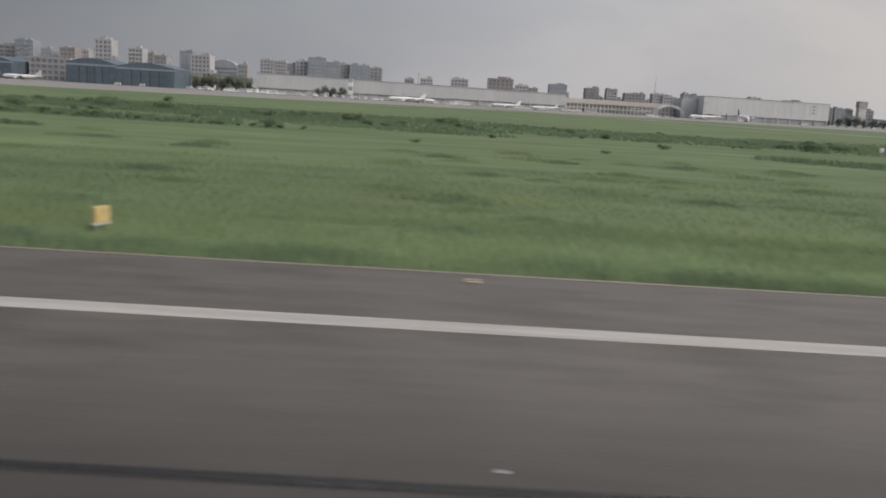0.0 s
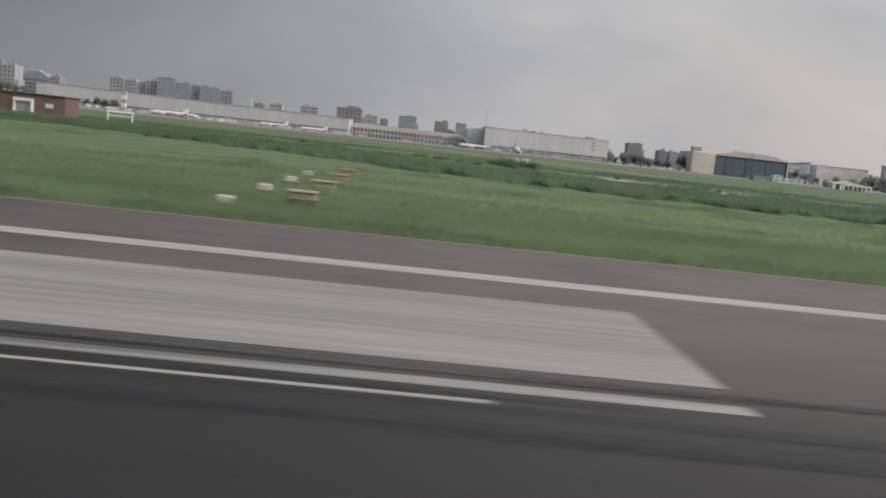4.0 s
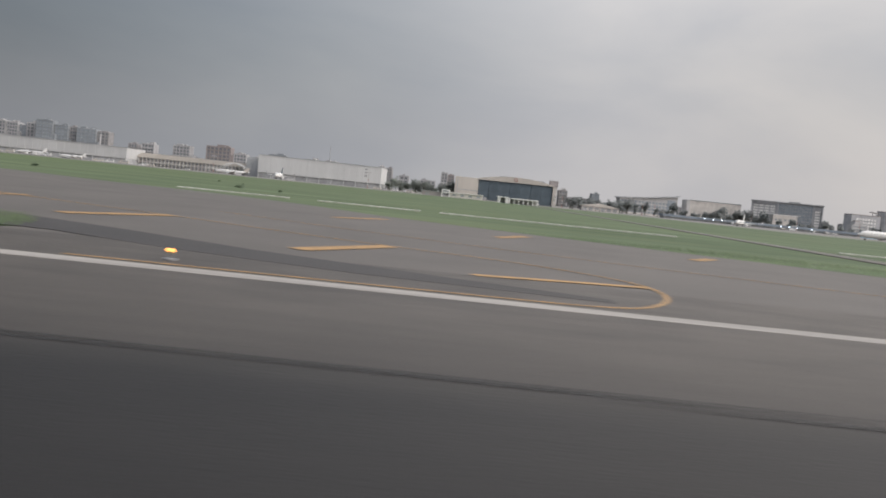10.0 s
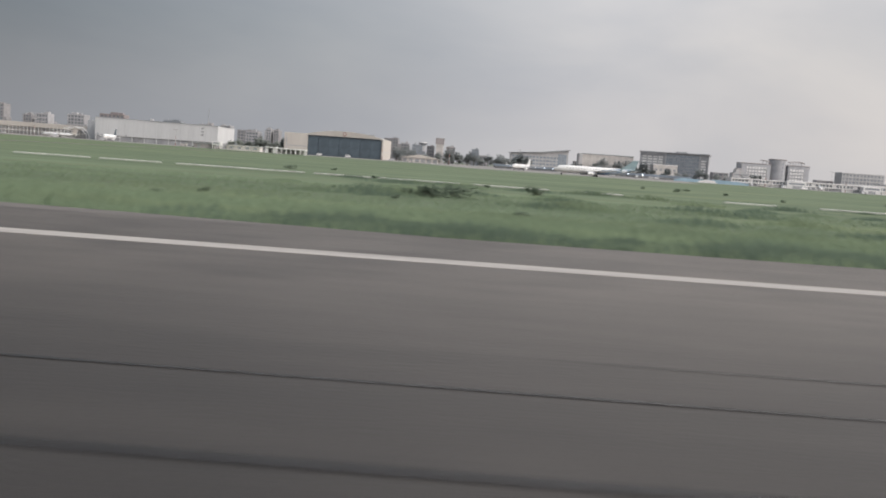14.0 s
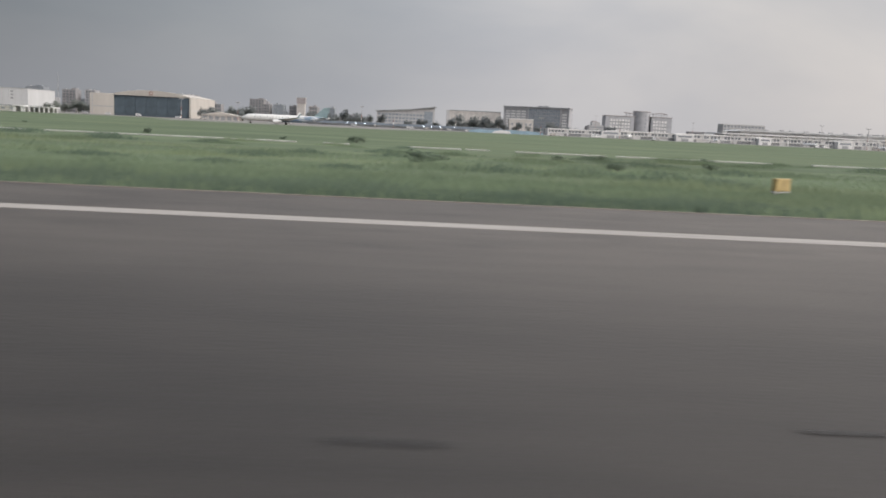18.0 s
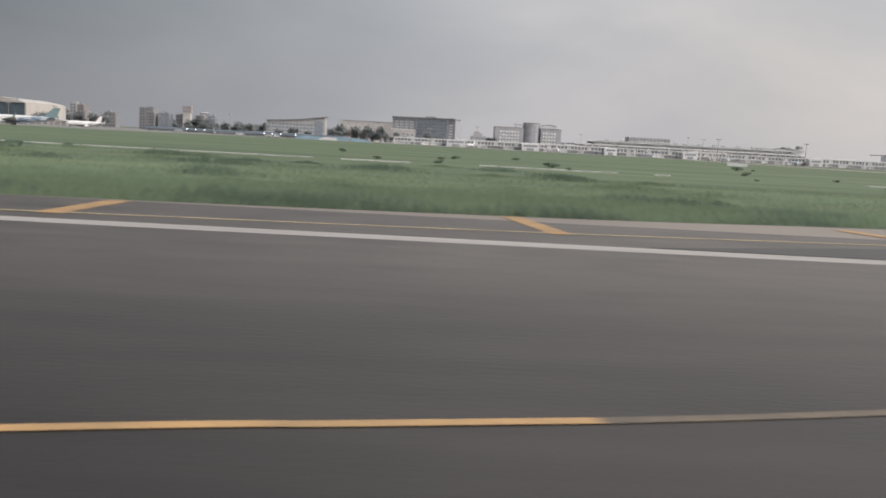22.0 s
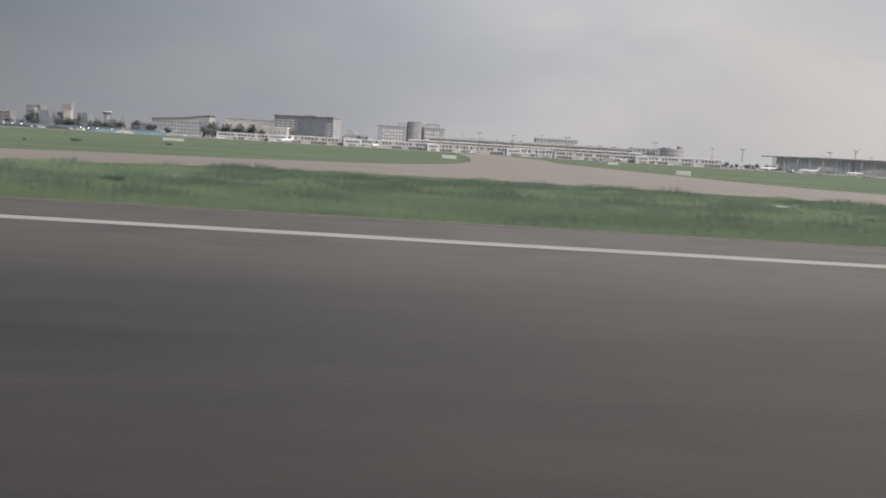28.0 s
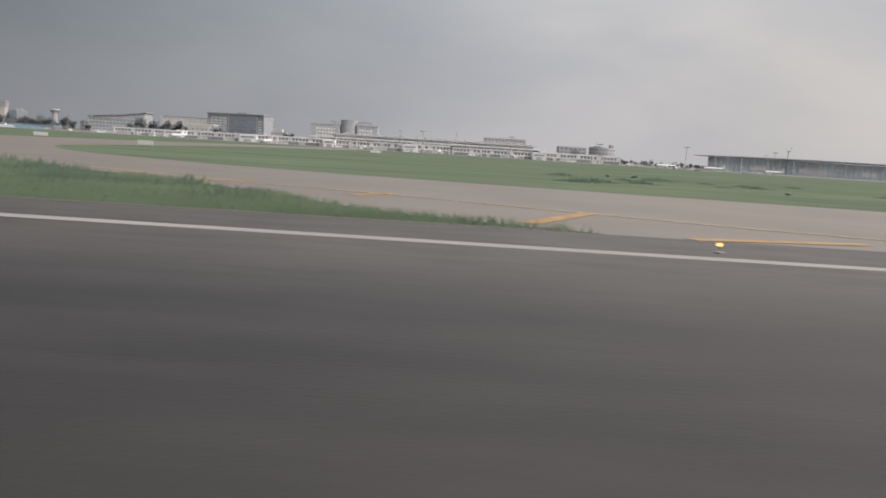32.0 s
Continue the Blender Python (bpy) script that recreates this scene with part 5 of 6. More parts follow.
part("plant_room", box(-9, -2, 4, 14, 17.5, 19, bevel=0.2), GREY_SHEET, root)
for k in range(4):
    part("window_band", tube((0, 10, 2 + k * 4), (0, 10, 3.6 + k * 4), 15.06, sides=24), GLASS, root)

# ---- new glass terminal under its overhanging roof ----
t3 = thing("glass_terminal", (1211, 929, -1.0), "huge dark glass terminal under a pale overhanging roof", "building")
part("wall", slab([(15, 6), (300, 6), (300, 90), (44, 90)], 17.0, 17.0), HALL_GLASS, t3)
part("roof", profile([(32, 17.2), (60, 17.6), (130, 18.4), (302, 18.8), (302, 19.8), (130, 19.4), (60, 18.7), (32, 18.0)], -3, 95), GREY_SHEET, t3, "pale grey overhanging roof")
part("roof_tip", profile([(-1, 16.6), (32, 17.2), (32, 18.0), (-1, 17.1)], -3, 10), GREY_SHEET, t3)
part("soffit", profile([(2, 16.4), (300, 18.2), (300, 18.6), (2, 16.7)], -2.5, 6), GREY_SHEET, t3)
mull = mesh_of("mullion", box(-0.25, 0.25, 5.5, 6.1, 0, 15.6), HALL_GLASS)
for k in range(49):
    piece("mullion", mull, t3, (15.5 + k * 5.9, 0, 0))
for z in (4.8, 9.6):
    part("transom", box(15, 300, 5.6, 6.05, z, z + 0.5), GREY_WALL, t3)
col = mesh_of("column", tube((0, -4, 0), (0, -4, 17), 0.5, sides=8), GREY_WALL)
for k in range(20):
    piece("column", col, t3, (20 + k * 14.6, 0, 0))
# pale panels before the glass put the look of lit bays into colour
for x0, x1 in ((62, 80), (118, 150), (190, 205)):
    part("lit_bay", box(x0, x1, 5.3, 5.9, 4, 9), PALE_SHEET, t3, "pale panel giving the bay a lit look")
crane = thing("tower_crane", (1314, 932, 0), "slim lattice crane standing behind the glass terminal", "crane")
part("mast", tube((0, 0, 0), (0, 0, 27), 0.5, 0.4, sides=4), METAL, crane)
part("jib", tube((0, 0, 24), (4, 0, 32), 0.35, 0.2, sides=4), METAL, crane)
part("strut", tube((0, 0, 24), (-2.4, 0, 30), 0.3, 0.2, sides=4), METAL, crane)

# ---- long blue shed with floodlights, pale blue fence ----
shed = thing("blue_apron_shed", (474, 640, -0.03), "very long low navy-roofed apron shed", "building")
part("wall", box(0, 150, 1, 14, 0, 1.9), SHADOW_WALL, shed)
part("roof", profile([(-1, 1.7), (151, 1.7), (151, 3.6), (-1, 3.3)], 0, 15), NAVY, shed, "navy blue sheet roof")
post = mesh_of("post", box(-0.2, 0.2, 0, 0.4, 0, 1.75), METAL)
for k in range(31):
    piece("post", post, shed, (1 + k * 4.93, 0, 0))
lamp = mesh_of("floodlight", box(-0.34, 0.34, -0.3, 0.1, -0.24, 0.24, bevel=0.05), LAMP_COOL)
for x in (31.5, 38, 45, 90.3, 96.5, 103, 114):
    piece("floodlight", lamp, shed, (x, -0.1, 2.5))
fence = thing("pale_blue_hoarding", (597, 578, -0.03), "pale blue and white curved sheet hoarding", "hoarding")
bm = profile([(0, 0), (52, 0), (52, 1.4), (44, 2.2), (30, 2.6), (16, 2.0), (6, 2.3), (0, 1.2)], 0, 0.3)
part("sheet", bm, PALE_BLUE, fence)
part("white_panel", profile([(16, 0.05), (30, 0.05), (28, 1.9), (22, 2.2), (18, 1.4)], -0.12, -0.02), WHITE_METAL, fence)
bm = bmesh.new()
for k in range(14):
    box(k * 4, k * 4 + 0.12, 0.3, 0.5, 0, 1.2, bm)
part("stays", bm, METAL, fence)


# ---- floodlight masts ----
def mast(x, y, h, heads, painted=True):
    root = thing("floodlight_mast", (x, y, 0), "tall apron floodlight mast with a crown of lamps", "light mast", "apron masts")
    n = 5
    for k in range(n):
        a, b = h * k / n, h * (k + 1) / n
        part("shaft", tube((0, 0, a), (0, 0, b), 0.22 - 0.02 * k, 0.22 - 0.02 * (k + 1), sides=8), (RED_METAL if k % 2 == 0 else WHITE_METAL) if painted and k < 3 else METAL, root)
    part("crown", tube((0, 0, h - 0.25), (0, 0, h), 1.3, sides=10), METAL, root)
    head = mesh_of("lamp_head", box(-0.4, 0.4, -0.2, 0.2, 0, 0.5, bevel=0.04), GREY_WALL)
    for k in range(heads):
        a = math.tau * k / heads
        piece("lamp_head", head, root, (1.4 * math.cos(a), 1.4 * math.sin(a), h - 0.3))


for x, y, h in ((917, 490, 13.6), (970, 489, 13.4), (1022.5, 487, 12.4), (1074, 484, 13.7), (864, 492, 13.4), (1126, 482, 13.5), (1049, 623, 14.8), (1180, 640, 15.0), (940, 790, 20.5), (870, 965, 21), (896, 615, 15.6)):
    mast(x, y, h, 6)
for x, y, h in ((502, 800, 18.5), (592, 790, 15.5), (545, 560, 10.5), (440, 560, 12.5), (640, 520, 11), (745, 900, 22), (690, 520, 11), (252, 560, 11), (133, 600, 12.5), (390, 600, 14)):
    mast(x, y, h, 6)
aerial = thing("radio_mast", (169, 900, 0), "thin guyed radio mast above the city", "mast")
part("pole", tube((0, 0, 0), (0, 0, 41), 0.5, 0.15, sides=6), METAL, aerial)
part("platform", tube((0, 0, 24), (0, 0, 24.4), 1.2, sides=8), METAL, aerial)


# ---- airliners ----
def airliner(at, turn, length, radius, body, tail, label, engines=2, winglets=True, band=None):
    root = thing("airliner", at, label, "aircraft", "parked aircraft", turn)
    L, r = length, radius
    zc = r * 1.75
    bm = bmesh.new()
    stations = ((0.0, 0.05, -0.25), (0.012, 0.36, -0.18), (0.035, 0.62, -0.1), (0.075, 0.88, -0.03), (0.13, 1.0, 0), (0.3, 1.0, 0), (0.55, 1.0, 0), (0.70, 0.97, 0.03), (0.82, 0.74, 0.2), (0.92, 0.42, 0.42), (1.0, 0.1, 0.62))
    rings = []
    for u, k, dz in stations:
        rings.append([bm.verts.new((u * L, r * k * math.cos(a), zc + r * dz + r * k * math.sin(a))) for a in [math.tau * i / 16 for i in range(16)]])
    for a, b in zip(rings, rings[1:]):
        for i in range(16):
            bm.faces.new((a[i], a[(i + 1) % 16], b[(i + 1) % 16], b[i])).smooth = True
    bm.faces.new(rings[0])
    bm.faces.new(rings[-1][::-1])
    hull = part("fuselage", bm, body, root)
    if band:
        # painted sweep over the lower and rear hull
        bm = bmesh.new()
        rows = []
        for u, k, dz, top in ((0.38, 1.0, 0, -0.95), (0.48, 1.0, 0, -0.35), (0.58, 1.0, 0, 0.3), (0.70, 0.97, 0.03, 0.95), (0.82, 0.74, 0.2, 1.3), (0.92, 0.42, 0.42, 1.45), (0.985, 0.16, 0.58, 1.5)):
            rows.append([bm.verts.new((u * L, r * k * 1.012 * math.cos(a), zc + r * dz + r * k * 1.012 * math.sin(a))) for a in [-math.pi / 2 - (top + math.pi / 2) + 2 * (top + math.pi / 2) * i / 10 for i in range(11)]])
        for a, b in zip(rows, rows[1:]):
            for i in range(10):
                bm.faces.new((a[i], a[i + 1], b[i + 1], b[i])).smooth = True
        part("livery_band", bm, band, root, "blue painted sweep on the rear hull")
    for side in (-1, 1):
        bm = bmesh.new()
        pts = [(0.36 * L, side * r * 0.8, zc - r * 0.55), (0.54 * L, side * r * 0.8, zc - r * 0.6), (0.66 * L, side * L * 0.46, zc + r * 0.35), (0.615 * L, side * L * 0.46, zc + r * 0.35)]
        lo = [bm.verts.new(p) for p in pts]
        up = [bm.verts.new((p[0] + 0.004 * L, p[1], p[2] + (0.22 if k < 2 else 0.06) * r)) for k, p in enumerate(pts)]
        bm.faces.new(lo)
        bm.faces.new(up[::-1])
        for k in range(4):
            bm.faces.new((lo[k], lo[(k + 1) % 4], up[(k + 1) % 4], up[k]))
        wing = part("wing", bm, WHITE_METAL, root)
        if winglets:
            part("winglet", tube((0.64 * L, side * L * 0.46, zc + r * 0.35), (0.67 * L, side * L * 0.47, zc + r * 1.4), 0.012 * L, 0.004 * L, sides=5), tail, wing)
        for e in range(engines // 2):
            y = side * L * (0.16 + 0.11 * e)
            bm = tube((0.36 * L, y, zc - r * 0.95), (0.40 * L, y, zc - r * 0.95), r * 0.52, r * 0.56, sides=12)
            tube((0.40 * L, y, zc - r * 0.95), (0.46 * L, y, zc - r * 0.9), r * 0.56, r * 0.34, sides=12, bm=bm)
            part("engine", bm, WHITE_METAL, root)
        bm = bmesh.new()
        pts = [(0.86 * L, side * r * 0.3, zc + r * 0.5), (0.95 * L, side * r * 0.25, zc + r * 0.55), (0.985 * L, side * L * 0.16, zc + r * 0.75), (0.945 * L, side * L * 0.16, zc + r * 0.75)]
        lo = [bm.verts.new(p) for p in pts]
        up = [bm.verts.new((p[0], p[1], p[2] + 0.08 * r)) for p in pts]
        bm.faces.new(lo)
        bm.faces.new(up[::-1])
        for k in range(4):
            bm.faces.new((lo[k], lo[(k + 1) % 4], up[(k + 1) % 4], up[k]))
        part("stabiliser", bm, tail, root)
        part("main_wheel", tube((0.5 * L, side * r * 1.0, r * 0.3), (0.5 * L, side * r * 1.3, r * 0.3), r * 0.3, sides=12), RUBBER, root)
        part("main_leg", tube((0.5 * L, side * r * 1.1, r * 0.3), (0.5 * L, side * r * 0.9, zc - r * 0.6), r * 0.08, sides=6), METAL, root)
        window = mesh_of("window", box(-0.16, 0.16, -0.02, 0.02, -0.2, 0.2), GLASS)
        for k in range(int(L * 0.62 / 1.3)):
            piece("window", window, hull, (0.15 * L + k * 1.3, side * r * 0.985, zc + r * 0.25))
    bm = profile([(0.80 * L, zc + r * 0.8), (0.96 * L, zc + r * 0.75), (1.0 * L, zc + r * 3.5), (0.93 * L, zc + r * 3.5)], -0.06 * r, 0.06 * r)
    part("fin", bm, tail, root)
    part("windscreen", box(0.03 * L, 0.045 * L, -r * 0.5, r * 0.5, zc + r * 0.36, zc + r * 0.58), GLASS, root)
    part("nose_leg", tube((0.1 * L, 0, r * 0.25), (0.1 * L, 0, zc - r * 0.8), r * 0.07, sides=6), METAL, root)
    part("nose_wheel", tube((0.1 * L, -r * 0.18, r * 0.25), (0.1 * L, r * 0.18, r * 0.25), r * 0.25, sides=12), RUBBER, root)
    return root


airliner((490, 353, -0.03), 8, 38, 1.55, WHITE_METAL, TEAL, "white airliner with a blue rear and teal tail on the apron", band=BLUE_METAL)
airliner((173.6, 625, -0.03), 90, 24, 1.8, WHITE_METAL, DARK_SHEET, "white airliner with a dark tail parked nose-out before the hangar")
airliner((479, 482, -0.03), 62, 26, 1.35, WHITE_METAL, WHITE_METAL, "white airliner parked nose-on at the apron")
for x, y, turn, n, r in ((-386, 560, 8, 30, 1.4), (-355, 566, 4, 26, 1.3), (-96, 600, 6, 28, 1.3), (-62, 606, 172, 24, 1.2), (-20, 612, 10, 22, 1.1), (10, 618, 4, 20, 1.0), (128, 622, 5, 26, 1.2)):
    airliner((x, y, -0.03), turn, n, r, WHITE_METAL, rng.choice((WHITE_METAL, CREAM, GREY_WALL)), "white regional aircraft parked before the halls")
for x, y, turn in ((720, 630, 70), (790, 634, 80), (868, 636, 100), (925, 640, 85), (985, 645, 95), (1100, 660, 20), (1150, 700, 8), (1240, 800, 5)):
    airliner((x, y, -0.03), turn, 20, 1.15, WHITE_METAL, rng.choice((GREY_WALL, WHITE_METAL, SHADOW_WALL)), "white airliner parked at the terminal stands")


# ---- ground vehicles on the apron ----
def van(at, turn, length, h, paint, label, group):
    root = thing("service_van", at, label, "vehicle", group, turn)
    w = 1.25
    part("body", profile([(0, 0.4), (length, 0.4), (length, h), (length * 0.24, h), (length * 0.1, h * 0.62), (0, h * 0.55)], -w / 2, w / 2), paint, root)
    part("windscreen", profile([(length * 0.085, h * 0.62), (length * 0.215, h * 0.95), (length * 0.235, h * 0.95), (length * 0.11, h * 0.62)], -w / 2 + 0.1, w / 2 - 0.1), GLASS, root)
    part("side_glass", box(length * 0.28, length * 0.92, -w / 2 - 0.01, w / 2 + 0.01, h * 0.62, h * 0.86), GLASS, root)
    wheel = mesh_of("wheel", tube((0, -w / 2 - 0.03, 0.26), (0, -w / 2 + 0.15, 0.26), 0.26, sides=12), RUBBER)
    for x in (length * 0.18, length * 0.8):
        for y in (0, w - 0.12):
            piece("wheel", wheel, root, (x, y, 0))
    return root


for k in range(34):
    x = rng.uniform(-280, 420)
    van((x, rng.uniform(540, 596), -0.03), rng.choice((0, 180, 12, -9)), rng.uniform(3.0, 5.2), rng.uniform(1.5, 2.3), rng.choice((WHITE_METAL, WHITE_METAL, WHITE_METAL, CREAM, GREY_WALL)), "white apron service van on the concrete", "apron vehicles")
for k in range(46):
    x = rng.uniform(440, 1200)
    van((x, rng.uniform(560, 640), -0.03), rng.choice((0, 180, 90, 20)), rng.uniform(3.0, 6.0), rng.uniform(1.5, 2.4), rng.choice((WHITE_METAL, CREAM, WHITE_METAL, PALE_SHEET, GREY_WALL)), "pale apron service van before the terminal", "apron vehicles")


for k in range(50):
    x = -225 + k * 5.6 + rng.uniform(-2, 2)
    van((x, 590 + (x + 225) * 0.12 + rng.uniform(-10, 10), -0.03), rng.choice((0, 180, 15, -12, 90)), rng.uniform(4.0, 8.5), rng.uniform(1.8, 3.0), rng.choice((WHITE_METAL, WHITE_METAL, WHITE_METAL, CREAM, GREY_WALL)), "pale apron truck parked before the cargo hall", "cargo vehicles")


# ---- things in the grass ----
def brick_shed():
    root = thing("brick_shed", (21.3, 124, -0.09), "long low red brick equipment shed with a flat roof", "building")
    w, d, h = 18.1, 6.0, 3.3
    part("core", box(0.08, w - 0.08, 0.1, d, 0, h), MORTAR, root)
    part("roof", box(-0.25, w + 0.25, -0.3, d + 0.3, h, h + 0.16, bevel=0.03), BRICK, root)
    part("side_wall", box(w - 0.08, w, 0.1, d, 0, h), BRICK, root)
    part("side_wall", box(0, 0.08, 0.1, d, 0, h), BRICK, root)
    for x0, x1 in ((3.9, 6.6), (10.2, 12.9)):
        part("lintel", box(x0 - 0.2, x1 + 0.2, -0.5, 0.2, 2.05, 2.55, bevel=0.03), WHITE_WALL, root)
        part("jamb", box(x0 - 0.2, x0 + 0.08, -0.5, 0.1, 0, 2.05), WHITE_WALL, root)
        part("jamb", box(x1 - 0.08, x1 + 0.2, -0.5, 0.1, 0, 2.05), WHITE_WALL, root)
        part("door", box(x0 + 0.08, x1 - 0.08, -0.02, 0.1, 0, 2.05), SHADOW_WALL, root)
    part("window", box(15.0, 16.2, -0.04, 0.1, 1.3, 2.0), WHITE_WALL, root, "white louvred window")
    vent = mesh_of("roof_vent", tube((0, 0, h + 0.15), (0, 0, h + 0.5), 0.18, 0.14, sides=8), SHADOW_WALL)
    for x in (2.2, 3.0, 5.6, 7.4, 8.3, 9.9, 13.6, 14.5, 15.2):
        piece("roof_vent", vent, root, (x, 2.0, 0))


brick_shed()

goal = thing("white_pipe_frame", (45.3, 127, -0.09), "white tubular frame standing in the grass", "frame")
for x in (0, 4.0):
    part("post", tube((x, 0, 0), (x, 0, 1.9), 0.16, sides=8), WHITE_METAL, goal)
part("crossbar", tube((-0.2, 0, 1.85), (4.2, 0, 1.85), 0.18, sides=8), WHITE_METAL, goal)
part("lower_bar", tube((0, 0, 1.2), (4.0, 0, 1.2), 0.13, sides=8), WHITE_METAL, goal)

lattice = thing("lattice_mast", (-1.1, 77.5, -0.09), "slim red and white lattice aerial mast", "mast")
H = 9.4
for side, (dx, dy) in enumerate(((-0.42, -0.42), (0.42, -0.42), (0.42, 0.42), (-0.42, 0.42))):
    for k in range(5):
        a, b = k / 5, (k + 1) / 5
        part("leg", tube((dx * (1 - 0.3 * a), dy * (1 - 0.3 * a), H * a), (dx * (1 - 0.3 * b), dy * (1 - 0.3 * b), H * b), 0.032, sides=5), RED_METAL if k % 2 == 0 else WHITE_METAL, lattice)
for k in range(20):
    z, s = H * k / 20, 0.42 * (1 - 0.3 * k / 20)
    bm = tube((-s, -s, z), (s, -s, z + H / 20), 0.03, sides=4)
    tube((-s, -s, z), (s, -s, z), 0.025, sides=4, bm=bm)
    tube((s, -s, z), (s, s, z + H / 20), 0.025, sides=4, bm=bm)
    tube((-s, s, z), (-s, -s, z + H / 20), 0.025, sides=4, bm=bm)
    part("brace", bm, METAL, lattice)
part("dish", tube((-0.4, -0.3, 8.2), (-0.6, -0.4, 8.3), 0.30, 0.25, sides=14), STAINED_WALL, lattice)
for z in (7.4, 8.6):
    part("antenna_panel", box(-0.4, 0.4, -0.62, -0.5, z, z + 0.42, bevel=0.02), GREY_WALL, lattice)
part("aerial", box(-0.6, 0.6, -0.1, 0.1, H, H + 0.35), WHITE_METAL, lattice)
for x in (22.6, 27.4):
    root = thing("aerial_pole", (x, 80, -0.09), "slim weathered aerial pole in the grass", "pole", "aerial poles")
    part("pole", tube((0, 0, 0), (0, 0, 6.0), 0.17, 0.13, sides=8), BARK, root)
    part("head", box(-0.18, 0.18, -0.1, 0.1, 5.7, 6.2, bevel=0.03), BARK, root)
    part("step", tube((-0.4, 0, 3.2), (0.4, 0, 3.2), 0.03, sides=5), METAL, root)
hut = thing("equipment_shelter", (0.2, 80.3, -0.09), "small red and white painted equipment shelter", "shelter")
for k in range(4):
    part("panel", box(k * 0.55, k * 0.55 + 0.55, 0, 1.6, 0, 1.85), RED_METAL if k in (0, 3) else WHITE_METAL, hut)
part("roof", box(-0.12, 2.32, -0.12, 1.72, 1.85, 1.95), WHITE_METAL, hut)
part("air_unit", box(1.5, 2.1, -0.35, 0.0, 0.9, 1.35, bevel=0.03), WHITE_METAL, hut)
for x, y, w, h in ((11.5, 96, 1.5, 0.7), (22, 66, 0.5, 0.7), (14, 118, 0.6, 0.8)):
    root = thing("marker_box", (x, y, -0.09), "small white marker box in the grass", "marker", "marker boxes")
    part("box", box(0, w, 0, 0.4, 0.1, h, bevel=0.03), WHITE_METAL, root)
    part("feet", box(0.05, w - 0.05, 0.1, 0.3, 0, 0.1), GREY_WALL, root)
for k, y in enumerate((11.9, 18.7, 25.5, 32.0)):
    root = thing("approach_indicator", (93.3, y, -0.09), "faded yellow approach slope light unit on legs in the grass", "light unit", "approach units")
    part("housing", box(-0.45, 0.45, -0.26, 0.26, 0.26, 0.52, bevel=0.03), PIT, root)
    part("hood", box(-0.5, 0.5, -0.32, 0.32, 0.52, 0.57), PIT, root)
    for x in (-0.38, 0.38):
        part("leg", tube((x, 0, 0), (x, 0, 0.26), 0.04, sides=6), METAL, root)
    root = thing("control_box", (91.2, y - 2.2, -0.09), "small white control box in the grass", "control box", "approach boxes")
    part("case", box(-0.26, 0.26, -0.16, 0.16, 0.1, 0.34, bevel=0.02), CREAM, root)
    part("plinth", box(-0.4, 0.4, -0.25, 0.25, 0, 0.1), CONCRETE, root)


def board(x, y, w, h, turn, mat, label):
    root = thing("airfield_sign", (x, y, -0.09), label, "sign", "airfield signs", turn)
    d = min(0.1, 0.12 * w)
    part("panel", box(-w / 2, w / 2, -d, d, 0.25, 0.25 + h, bevel=0.015), mat, root)
    part("frame", box(-w / 2 - 0.05, w / 2 + 0.05, -0.7 * d, 0.7 * d, 0.19, 0.27), GREY_WALL, root)
    for s in (-0.35, 0.35):
        part("leg", tube((w * s, 0, 0), (w * s, 0, 0.25), 0.04, sides=6), METAL, root)


board(-65.6, 9.0, 0.6, 0.5, 70, FADED_SIGN, "yellow airfield distance sign in the grass")
board(865.3, 12.6, 0.24, 0.8, 75, WHITE_METAL, "narrow pale airfield sign turned edge-on")
board(587.2, 14.2, 0.95, 0.46, 38, FADED_SIGN, "small yellow airfield sign in the grass")
for x, y, w in ((768, 205, 5.5), (840.3, 170.5, 3.2), (880, 125.5, 2.6), (120, 165, 3.0), (200, 150, 2.6), (905, 300, 4)):
    board(x, y, w, 0.75, 0, WHITE_METAL, "long white airfield sign board in the grass")

# white concrete drain covers in a broken row across the grass
def drain_row(*spans):
    for x0, x1, y in spans:
        root = thing("drain_channel", (x0, y, -0.09), "low white concrete drain kerb in the grass", "drain", "drain kerbs")
        cover = mesh_of("cover", box(0.02, (x1 - x0) / 4 - 0.02, -0.2, 0.2, 0, 0.11, bevel=0.02), DRAIN)
        for k in range(4):
            piece("cover", cover, root, (k * (x1 - x0) / 4, 0, 0))


drain_row((395, 407, 65), (408.5, 416, 65), (417, 423, 65), (424.5, 437, 65), (438, 452, 64.5), (453, 460.5, 64), (463.5, 467.5, 64), (477, 482, 64),
          (486, 497, 64), (501, 507, 64), (508.5, 513, 64), (516, 527, 64), (529, 536, 64), (538, 561.5, 63.5), (564, 566.5, 63.5), (572, 577, 63),
          (577.4, 579.6, 63))
drain_row((582, 590.5, 62.5), (591.4, 606, 62.5), (610, 621, 63), (625, 646, 63), (648, 674.5, 62), (677, 683.5, 62), (690, 703.5, 65), (707, 708.6, 65),
          (728, 731.5, 65), (736, 737.6, 64), (740, 741.8, 64), (744, 746.5, 64), (759, 763.2, 64), (764, 770.5, 65))
drain_row((358, 382, 72), (386, 393, 71), (288, 300, 72), (303, 314, 72), (316, 341, 72), (150, 172, 118), (84, 88, 106), (88.6, 93.5, 106), (97.5, 104.5, 108))



